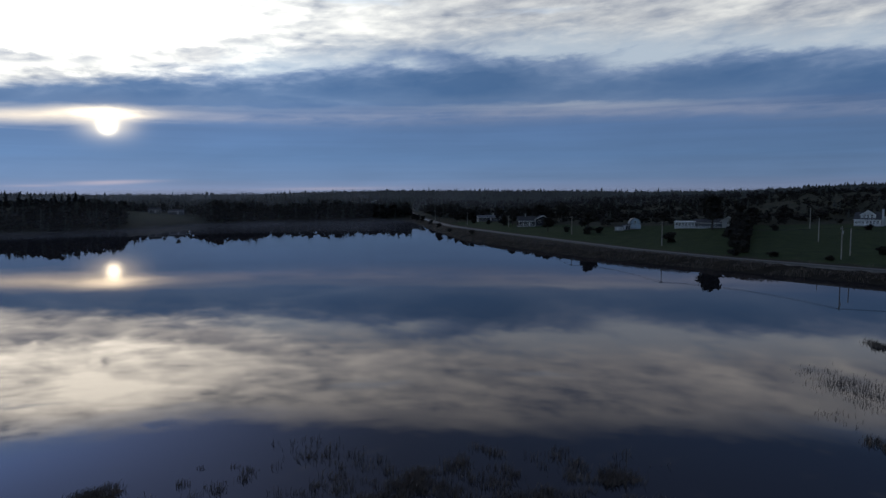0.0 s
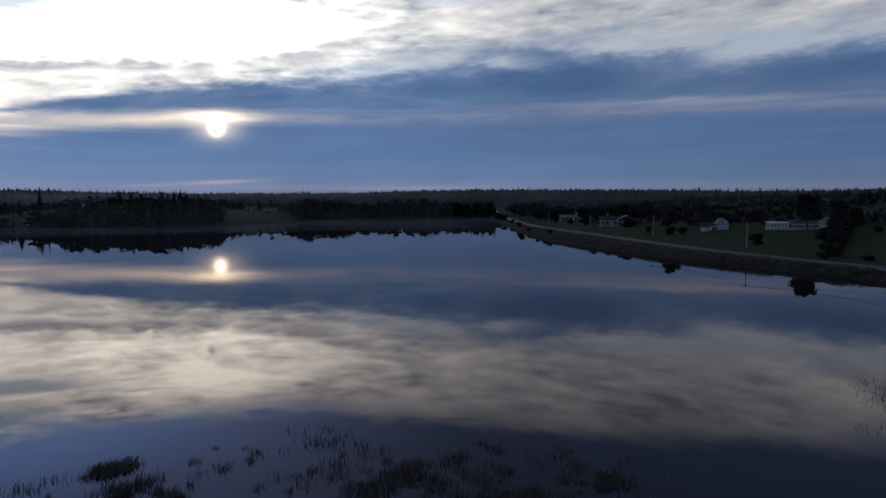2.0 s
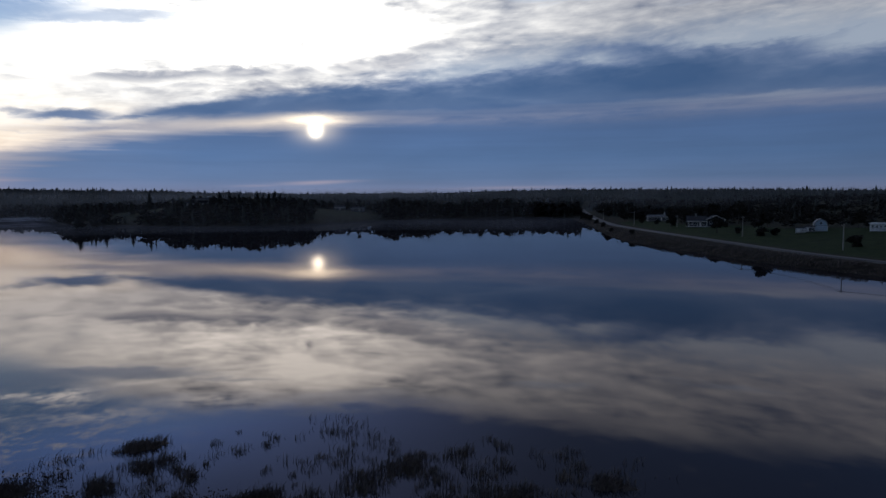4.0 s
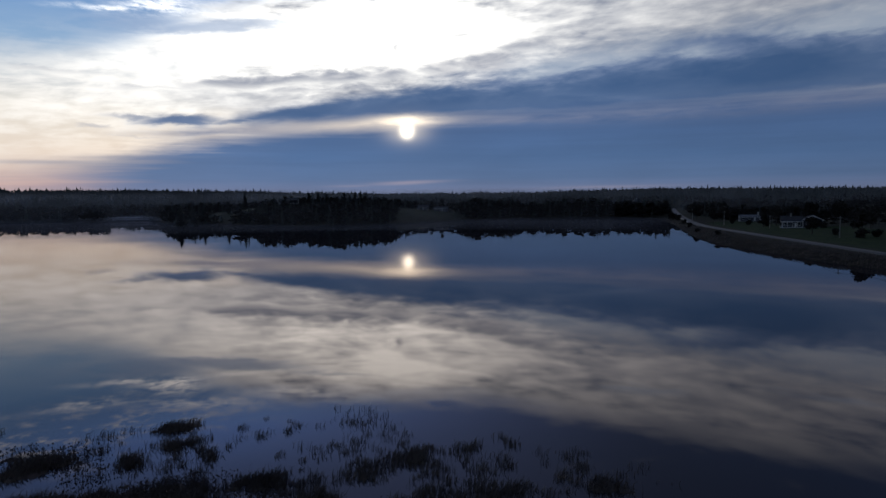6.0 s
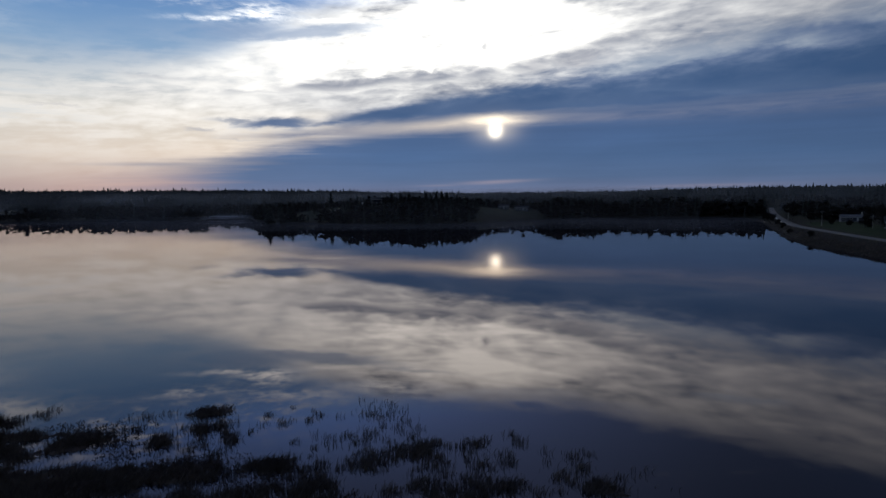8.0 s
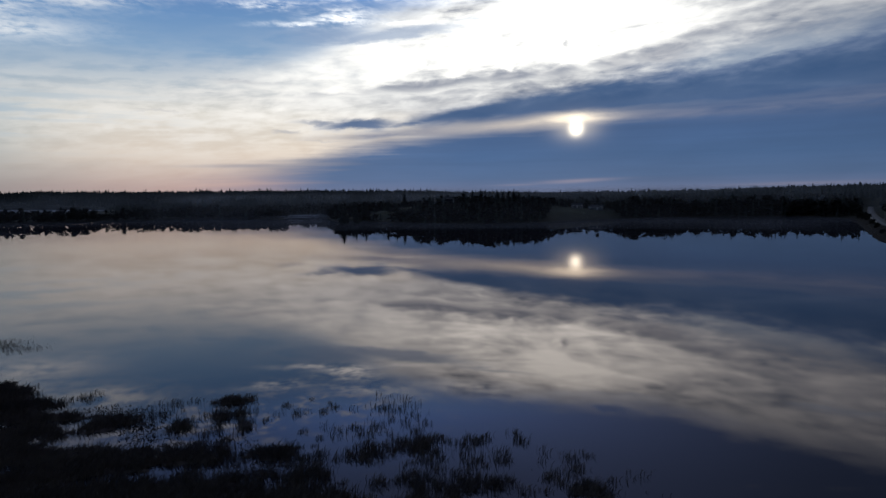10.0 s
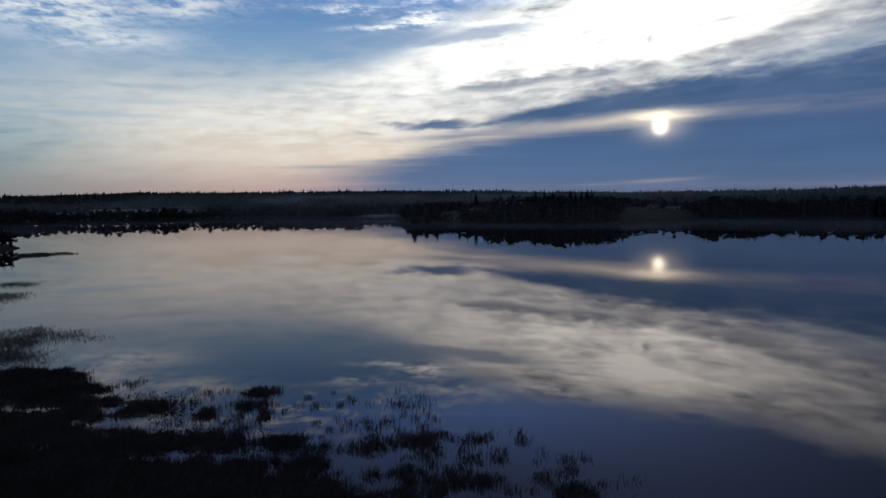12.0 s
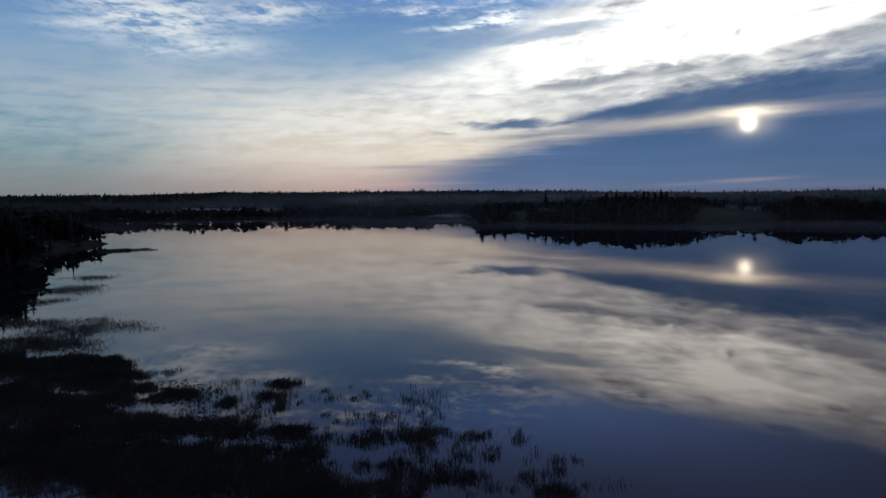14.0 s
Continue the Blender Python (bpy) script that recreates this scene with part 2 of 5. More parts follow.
    # even blue band over the land, its upper edge drawn out in thin bars
    roof = outline([(-90.0, 0.0), (-64.0, 0.8), (-56.0, 2.4), (-51.0, 3.0), (-44.8, 4.3), (-35.6, 5.35), (-28.0, 5.9), (-22.0, 6.8), (-12.0, 7.4), (0.0, 7.6), (35.0, 7.4), (90.0, 7.0)])
    loose = k.step(az, -30.0, -10.0, 0.85, 1.0)
    low = k.mul(k.step(k.sub(roof, k.add(el, k.add(k.mul(thin, 2.0), k.mul(fine, 0.8)))), k.mul(loose, -1.1), k.mul(loose, 1.0)), k.step(k.add(az, k.mul(thin, 14.0)), -61.0, -45.0))
    band = k.ramp(el, [(-2.0, (0.140, 0.172, 0.280)), (0.4, (0.138, 0.172, 0.288)), (1.6, (0.090, 0.152, 0.286)), (3.4, (0.070, 0.137, 0.280)), (7.5, (0.060, 0.118, 0.262))])
    shade = k.mul(k.add(1.0, k.add(k.mul(thin, 0.30), k.mul(soft, 0.25))), k.ramp(az, [(-60.0, 1.0), (-40.0, 1.05), (-30.0, 1.0), (-20.0, 0.92), (-6.0, 0.95), (10.0, 1.0), (28.0, 0.88)]))
    col = k.mix(k.mul(low, 0.97), col, scaled(band, shade))
    bar = shapes([(-54.0, 2.75, 4.5, 0.14, 0.01, 0.9), (-48.0, 3.3, 4.0, 0.16, 0.02, 0.7)], az, k.add(el, k.mul(thin, 0.4)))
    col = k.mix(k.mul(bar, 0.55), col, (0.24, 0.26, 0.34))
    pink = shapes([(-26.0, 1.25, 3.0, 0.15, 0.035, 1.0), (-9.0, 0.75, 5.0, 0.16, 0.01, 0.5), (-31.0, 1.0, 2.0, 0.10, 0.02, 0.5)], az, k.add(el, k.mul(thin, 0.25)))
    col = k.mix(k.mul(pink, 0.42), col, (0.42, 0.34, 0.38))

    # pale gap between sheet and band
    gap_el = k.add(k.sub(base, 0.50), k.add(k.mul(thin, 0.9), k.mul(soft, 0.3)))
    gap = k.mul(k.bell(el, gap_el, k.step(az, -24.0, -6.0, 0.36, 0.62)), k.step(az, -52.0, -42.0), k.step(az, -20.0, 12.0, 1.0, 0.8))
    near = k.bell(az, SUN_AZ - 5.0, 7.5)
    glow = k.mix(near, (0.165, 0.196, 0.300), (0.60, 0.54, 0.50))
    col = k.mix(k.math("MULTIPLY", gap, k.add(0.60, k.add(k.mul(soft, 1.2), k.mul(fine, 1.3))), clamp=True), col, glow)

    # the sun behind thin cloud
    daz = k.sub(az, SUN_AZ)
    r1 = k.mul(k.bell(daz, 0.0, 0.48), k.bell(el, SUN_EL + 0.08, 0.58), k.step(el, SUN_EL - 1.4, SUN_EL - 0.3))
    r2 = k.mul(k.bell(daz, 0.0, 1.7), k.bell(el, SUN_EL + 0.15, 1.0))
    r3 = k.mul(k.bell(k.add(daz, k.mul(fine, 3.0)), 0.0, 2.6), k.bell(k.add(el, k.mul(fine, 0.6)), SUN_EL + 0.95, 0.34))
    halo = k.node("ShaderNodeMix")
    halo.data_type, halo.blend_type = "RGBA", "ADD"
    halo.inputs[0].default_value = 1.0
    k.plug(halo.inputs[6], k.mix(r1, (0.0, 0.0, 0.0), (2.5, 2.2, 1.65)))
    k.plug(halo.inputs[7], k.mix(k.math("ADD", k.mul(r2, 0.46), k.mul(r3, 0.85), clamp=True), (0.0, 0.0, 0.0), (0.95, 0.78, 0.52)))
    total = k.node("ShaderNodeMix")
    total.data_type, total.blend_type = "RGBA", "ADD"
    total.inputs[0].default_value = 1.0
    k.plug(total.inputs[6], col)
    k.plug(total.inputs[7], halo.outputs[2])

    # the sky opposite the dawn is still dim
    back = k.node("ShaderNodeBackground")
    k.plug(back.inputs[0], total.outputs[2])
    k.plug(back.inputs[1], k.mul(k.step(k.math("ABSOLUTE", k.add(az, 26.0)), 75.0, 130.0, 1.0, 0.55), k.step(az, -16.0, 10.0, 1.0, 0.80)))
    out = k.node("ShaderNodeOutputWorld")
    k.plug(out.inputs[0], back.outputs[0])


build_sky()

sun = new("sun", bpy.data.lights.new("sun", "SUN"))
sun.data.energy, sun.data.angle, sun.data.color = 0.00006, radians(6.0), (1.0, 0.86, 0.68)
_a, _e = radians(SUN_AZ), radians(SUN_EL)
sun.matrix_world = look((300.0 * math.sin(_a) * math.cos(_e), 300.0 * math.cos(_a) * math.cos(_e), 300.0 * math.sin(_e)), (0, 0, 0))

# ---- materials ----
def material(name, dark, light, scale=1.0, rough=0.85, metal=0.0, bump=0.0, coarse=0.12, stain=None, island=0.0, spec=0.3):
    """A surface with variation at two scales (object space, metres), fine relief and, for joined growth, a tone by island."""
    m = bpy.data.materials.new(name)
    m.use_nodes = True
    k = Nodes(m.node_tree)
    bsdf = m.node_tree.nodes["Principled BSDF"]
    geo = k.node("ShaderNodeNewGeometry")
    place = geo.outputs["Position"]
    small = k.noise(place, scale, 5.0, 0.6)
    large = k.noise(place, scale * coarse, 3.0, 0.55)
    f = k.add(k.mul(k.sub(small, 0.5), 1.3), k.mul(k.sub(large, 0.5), 1.6))
    if island:
        f = k.add(f, k.mul(k.sub(geo.outputs["Random Per Island"], 0.5), island))
    info = k.node("ShaderNodeObjectInfo")
    f = k.add(f, k.mul(k.sub(info.outputs["Random"], 0.5), 0.35))
    col = k.mix(k.add(f, 0.5), dark, light)
    if stain:
        col = k.mix(k.step(large, 0.52, 0.70), col, stain)
    k.plug(bsdf.inputs["Base Color"], col)
    k.plug(bsdf.inputs["Roughness"], k.math("ADD", rough, k.mul(k.sub(small, 0.5), 0.2), clamp=True))
    bsdf.inputs["Metallic"].default_value = metal
    bsdf.inputs["Specular IOR Level"].default_value = spec
    if bump:
        b = k.node("ShaderNodeBump")
        b.inputs["Strength"].default_value = 0.6
        b.inputs["Distance"].default_value = bump
        k.plug(b.inputs["Height"], small)
        k.plug(bsdf.inputs["Normal"], b.outputs[0])
    return m


def water_material():
    m = bpy.data.materials.new("lake_water")
    m.use_nodes = True
    k = Nodes(m.node_tree)
    m.node_tree.nodes.remove(m.node_tree.nodes["Principled BSDF"])
    murk = k.node("ShaderNodeBsdfDiffuse")
    place = k.node("ShaderNodeNewGeometry").outputs["Position"]
    large = k.noise(place, 0.02, 3.0, 0.5)
    k.plug(murk.inputs[0], k.mix(large, (0.012, 0.013, 0.017), (0.019, 0.019, 0.022)))
    # cat's paws: slightly rougher lanes on a calm surface
    xyz = k.node("ShaderNodeSeparateXYZ")
    k.plug(xyz.inputs[0], place)
    lanes = k.noise(k.vec(k.mul(xyz.outputs[0], 0.006), k.mul(xyz.outputs[1], 0.02), 2.0), 1.0, 3.0, 0.55)
    ripple = k.add(k.mul(k.noise(place, 0.30, 3.0, 0.5, 0.4), 1.0), k.mul(k.noise(place, 1.7, 3.0, 0.5), 0.12))
    b = k.node("ShaderNodeBump")
    b.inputs["Strength"].default_value = 0.5
    b.inputs["Distance"].default_value = 0.0005
    k.plug(b.inputs["Height"], ripple)
    # mirror gloss by Fresnel over the murky body of the water
    fresnel = k.node("ShaderNodeFresnel")
    fresnel.inputs["IOR"].default_value = 1.333
    gloss, both = k.node("ShaderNodeBsdfGlossy"), k.node("ShaderNodeMixShader")
    gloss.inputs["Color"].default_value = (1.0, 0.935, 0.93, 1.0)
    k.plug(gloss.inputs["Roughness"], k.step(lanes, 0.35, 0.75, 0.0, 0.003))
    k.plug(gloss.inputs["Normal"], b.outputs[0])
    k.plug(both.inputs[0], k.mul(k.math("POWER", fresnel.outputs[0], 0.80), 0.70))
    k.plug(both.inputs[1], murk.outputs[0])
    k.plug(both.inputs[2], gloss.outputs[0])
    k.plug(m.node_tree.nodes["Material Output"].inputs[0], both.outputs[0])
    return m


def ground_material():
    """Turf, with rough tawny growth by the water, leaf litter further in and wet peat at the waterline."""
    m = bpy.data.materials.new("turf_and_litter")
    m.use_nodes = True
    k = Nodes(m.node_tree)
    bsdf = m.node_tree.nodes["Principled BSDF"]
    place = k.node("ShaderNodeNewGeometry").outputs["Position"]
    zone = k.node("ShaderNodeAttribute")
    zone.attribute_name = "zone"
    lawn = k.node("ShaderNodeSeparateColor")
    k.plug(lawn.inputs[0], zone.outputs["Color"])
    small = k.noise(place, 0.9, 5.0, 0.65)
    large = k.noise(place, 0.05, 3.0, 0.6)
    mid = k.noise(place, 0.22, 4.0, 0.6)
    f = k.add(k.mul(small, 0.6), k.mul(large, 0.4))
    litter = k.mix(k.step(f, 0.35, 0.65), (0.020, 0.024, 0.014), (0.050, 0.048, 0.028))
    grass = k.mix(k.step(k.add(k.mul(mid, 0.6), k.mul(small, 0.4)), 0.36, 0.64), (0.016, 0.031, 0.008), (0.034, 0.056, 0.014))
    rough_grass = k.mix(k.step(k.add(k.mul(mid, 0.5), k.mul(small, 0.5)), 0.38, 0.62), (0.015, 0.012, 0.008), (0.038, 0.029, 0.018))
    col = k.mix(lawn.outputs[0], litter, grass)
    col = k.mix(lawn.outputs[1], col, rough_grass)
    col = k.mix(lawn.outputs[2], col, k.mix(small, (0.010, 0.009, 0.008), (0.024, 0.019, 0.014)))
    k.plug(bsdf.inputs["Base Color"], col)
    bsdf.inputs["Roughness"].default_value = 0.95
    bsdf.inputs["Specular IOR Level"].default_value = 0.15
    b = k.node("ShaderNodeBump")
    b.inputs["Strength"].default_value = 0.7
    b.inputs["Distance"].default_value = 0.25
    k.plug(b.inputs["Height"], k.add(small, mid))
    k.plug(bsdf.inputs["Normal"], b.outputs[0])
    return m


M_WATER = water_material()
M_GROUND = ground_material()
M_ASPHALT = material("worn_asphalt", (0.036, 0.035, 0.035), (0.066, 0.065, 0.063), 0.8, 0.6, bump=0.01, spec=0.5)
M_GRAVEL = material("pale_gravel", (0.085, 0.080, 0.072), (0.20, 0.19, 0.17), 2.5, 0.9, bump=0.03)
M_NEEDLE = material("spruce_needles", (0.046, 0.052, 0.048), (0.082, 0.088, 0.076), 0.7, 0.85, island=0.3, spec=0.05)
M_LEAF = material("autumn_leaves", (0.026, 0.025, 0.022), (0.052, 0.046, 0.038), 0.6, 0.85, island=0.5, spec=0.05)
M_BARK = material("grey_bark", (0.045, 0.038, 0.032), (0.12, 0.105, 0.09), 3.0, 0.9, bump=0.02)
M_REED = material("brown_reeds", (0.056, 0.048, 0.044), (0.160, 0.128, 0.104), 2.0, 0.75, island=0.8, spec=0.25)
M_PEAT = material("wet_peat", (0.058, 0.050, 0.048), (0.145, 0.115, 0.105), 1.2, 0.9, bump=0.05, spec=0.05)
M_WHITE = material("white_clapboard", (0.46, 0.46, 0.455), (0.62, 0.62, 0.61), 1.0, 0.6, stain=(0.42, 0.42, 0.40))
M_GREYWALL = material("weathered_shingles", (0.10, 0.105, 0.115), (0.19, 0.19, 0.20), 1.6, 0.8)
M_BLUEWALL = material("pale_blue_siding", (0.34, 0.46, 0.56), (0.46, 0.58, 0.66), 1.2, 0.6)
M_ROOF = material("asphalt_shingles", (0.035, 0.035, 0.038), (0.08, 0.08, 0.085), 1.5, 0.85, bump=0.02)
M_ROOFPALE = material("pale_metal_roof", (0.13, 0.135, 0.145), (0.22, 0.225, 0.235), 0.6, 0.45, metal=0.2)
M_GLASS = material("dark_window_glass", (0.010, 0.012, 0.015), (0.018, 0.02, 0.024), 0.5, 0.05, spec=0.6)
M_TRIM = material("white_trim", (0.70, 0.70, 0.69), (0.82, 0.82, 0.81), 2.0, 0.55)
M_POLE = material("silvered_wood", (0.24, 0.225, 0.20), (0.42, 0.40, 0.37), 2.0, 0.85)
M_STEEL = material("galvanised_steel", (0.38, 0.39, 0.40), (0.52, 0.53, 0.54), 2.0, 0.45, metal=0.7)
M_CABLE = material("black_cable", (0.015, 0.015, 0.015), (0.03, 0.03, 0.03), 4.0, 0.6)

# ---- mesh helpers ----
def mesh_object(name, verts, faces, mat, parent=None, label="", smooth=False):
    """One mesh object from arrays of corners and triangles or quads."""
    me = bpy.data.meshes.new(name)
    verts = np.asarray(verts, dtype=np.float32)
    faces = np.asarray(faces, dtype=np.int32)
    n = faces.shape[1]
    me.vertices.add(len(verts))
    me.vertices.foreach_set("co", verts.ravel())
    me.loops.add(faces.size)
    me.loops.foreach_set("vertex_index", faces.ravel())
    me.polygons.add(len(faces))
    me.polygons.foreach_set("loop_start", np.arange(0, faces.size, n, dtype=np.int32))
    if smooth:
        me.polygons.foreach_set("use_smooth", np.ones(len(faces), dtype=bool))
    me.update(calc_edges=True)
    me.materials.append(mat)
    ob = new(name, me)
    if parent:
        ob.parent = parent
    if label:
        ob["label"] = label
    return ob


def part(name, bm, mat, parent=None, label=""):
    """Links a bmesh as one mesh object under a thing or a part."""
    me = bpy.data.meshes.new(name)
    bmesh.ops.recalc_face_normals(bm, faces=bm.faces)
    bm.to_mesh(me)
    bm.free()
    me.materials.append(mat)
    ob = new(name, me)
    if parent:
        ob.parent = parent
    if label:
        ob["label"] = label
    return ob


def box(bm, x0, y0, z0, x1, y1, z1, bevel=0.0):
    v = [bm.verts.new((x, y, z)) for z in (z0, z1) for x, y in ((x0, y0), (x1, y0), (x1, y1), (x0, y1))]
    fs = [bm.faces.new([v[i] for i in q]) for q in ((3, 2, 1, 0), (4, 5, 6, 7), (0, 1, 5, 4), (1, 2, 6, 5), (2, 3, 7, 6), (3, 0, 4, 7))]
    if bevel:
        bmesh.ops.bevel(bm, geom=list({e for f in fs for e in f.edges}), offset=bevel, segments=1, affect="EDGES", profile=0.5)


def prism(bm, outline, y0, y1):
    """A closed outline in x and z, drawn out along y."""
    a = [bm.verts.new((x, y0, z)) for x, z in outline]
    b = [bm.verts.new((x, y1, z)) for x, z in outline]
    bm.faces.new(a)
    bm.faces.new(b[::-1])
    for i in range(len(a)):
        j = (i + 1) % len(a)
        bm.faces.new((a[i], b[i], b[j], a[j]))


def tube(bm, points, radii, sides=8):
    """A round tapered body along points."""
    rings = []
    for i, p in enumerate(points):
        p = Vector(p)
        d = (Vector(points[min(i + 1, len(points) - 1)]) - Vector(points[max(i - 1, 0)])).normalized()
        u = d.orthogonal().normalized()
        w = d.cross(u)
        rings.append([bm.verts.new(p + radii[i] * (math.cos(a) * u + math.sin(a) * w)) for a in (2 * math.pi * s / sides for s in range(sides))])
    for a, b in zip(rings, rings[1:]):
        for s in range(sides):
            bm.faces.new((a[s], a[(s + 1) % sides], b[(s + 1) % sides], b[s]))
    bm.faces.new(rings[0][::-1])
    bm.faces.new(rings[-1])


# ---- the lie of the land ----
SHORE_EAST = [(240, 30), (170, 72), (125, 118), (101, 148), (87, 166), (77, 177), (64, 197), (54, 211), (42, 231), (30, 260), (17, 290), (6, 330), (-3, 396), (-14, 483), (-26, 560)]
SHORE_FAR = [(-40, 604), (-77, 622), (-118, 598), (-155, 578), (-185, 520), (-205, 474), (-222, 420), (-248, 392), (-288, 386), (-335, 398), (-375, 396), (-398, 404),
             (-450, 446), (-540, 515), (-560, 500), (-512, 442), (-484, 414), (-520, 410), (-560, 404), (-600, 360), (-630, 310), (-652, 240), (-692, 185), (-738, 140)]
SHORE_WEST = [(-760, 60), (-640, 20), (-470, 58), (-380, 76), (-335, 90), (-306, 88), (-282, 74), (-262, 60), (-249, 50), (-234, 47), (-212, 48), (-192, 42), (-180, 20), (-150, -6), (-110, -14), (-60, -20), (-10, -22), (60, -24), (140, -26), (230, -20)]
LAKE = np.array(SHORE_EAST + SHORE_FAR + SHORE_WEST, dtype=float)
POND = np.array([(-1250, 430), (-1420, 470), (-1760, 500), (-1900, 560), (-1700, 640), (-1400, 690), (-1250, 620)], dtype=float)
ROAD = np.array([(420, -90), (240, 52), (176, 92), (131, 132), (108, 154), (94, 174), (84, 188), (71, 213), (62, 232), (50, 270), (42, 296), (32, 326), (21, 363), (8, 407), (0, 451), (-11, 544), (-25, 686), (-47, 969)], dtype=float)
LAWN = np.array([(2, 470), (26, 366), (55, 270), (76, 214), (112, 160), (140, 135), (260, 60), (330, 150), (250, 262), (190, 292), (150, 305), (128, 306), (104, 330), (82, 335), (72, 385), (48, 392), (40, 440), (24, 470)], dtype=float)
FIELDS = [np.array([(-404, 412), (-345, 403), (-318, 404), (-322, 432), (-330, 470), (-350, 495), (-400, 500)], dtype=float), np.array([(-212, 440), (-192, 470), (-180, 500), (-196, 556), (-258, 552), (-234, 490)], dtype=float),
          np.array([(-320, 84), (-290, 73), (-266, 58), (-256, 48), (-274, 49), (-300, 60), (-322, 72)], dtype=float)]
TIP = np.array([(-256, 50), (-290, 66), (-330, 84)], dtype=float)


SKY_AZ = [-100, -85, -75, -69, -62, -55, -47, -41, -32, -22, -15, -10, -5, 4, 10, 18, 24, 28, 32, 45]
SKY_EL = [0.45, 0.50, 0.60, 0.78, 0.72, 0.78, 0.76, 0.66, 0.42, 0.35, 0.40, 0.55, 0.66, 0.58, 0.52, 0.38, 0.40, 0.62, 0.85, 0.95]


def smooth01(x):
    x = np.clip(x, 0.0, 1.0)
    return x * x * (3 - 2 * x)


def rounded(poly, closed=True, times=2):
    """Cuts corners, so that shores and roads run smoothly."""
    p = np.asarray(poly, dtype=float)
    for _ in range(times):
        q = np.roll(p, -1, axis=0)
        a, b = 0.75 * p + 0.25 * q, 0.25 * p + 0.75 * q
        if closed:
            p = np.stack([a, b], 1).reshape(-1, 2)
        else:
            p = np.concatenate([p[:1], np.stack([a, b], 1)[:-1].reshape(-1, 2), p[-1:]])
    return p


def line_distance(x, y, line, closed=True):
    d = np.full(np.shape(x), 1e9)
    n = len(line) if closed else len(line) - 1
    for i in range(n):
        ax, ay = line[i]
        bx, by = line[(i + 1) % len(line)]
        ux, uy = bx - ax, by - ay
        s = np.clip(((x - ax) * ux + (y - ay) * uy) / (ux * ux + uy * uy + 1e-9), 0, 1)
        d = np.minimum(d, np.hypot(x - ax - s * ux, y - ay - s * uy))
    return d


def inside(x, y, poly):
    c = np.zeros(np.shape(x), dtype=bool)
    for i in range(len(poly)):
        ax, ay = poly[i]
        bx, by = poly[i - 1]
        c ^= ((ay > y) != (by > y)) & (x < (bx - ax) * (y - ay) / (by - ay + 1e-12) + ax)
    return c


def waves(x, y, length, seed):
    """Smooth aperiodic-looking relief from a few sines, between about -1 and 1."""
    r = np.random.RandomState(seed)
    out = 0.0
    for i in range(7):
        a, ph, f = r.uniform(0, 6.28), r.uniform(0, 6.28), (1.0 + 0.45 * i) * 6.28 / length
        out = out + np.sin(f * (x * math.cos(a) + y * math.sin(a)) + ph) / (1 + 0.5 * i)
    return out / 2.6


LAKE_R, POND_R, ROAD_R = rounded(LAKE), rounded(POND), rounded(ROAD, closed=False)


def shore_distance(x, y):
    """Metres from the water's edge, positive on land."""
    d = line_distance(x, y, LAKE_R) * np.where(inside(x, y, LAKE_R), -1, 1)
    p = line_distance(x, y, POND_R) * np.where(inside(x, y, POND_R), -1, 1)
    return np.minimum(d, p)


def bump(x, y, cx, cy, rx, ry):
    return np.exp(-((x - cx) / rx) ** 2 - ((y - cy) / ry) ** 2)


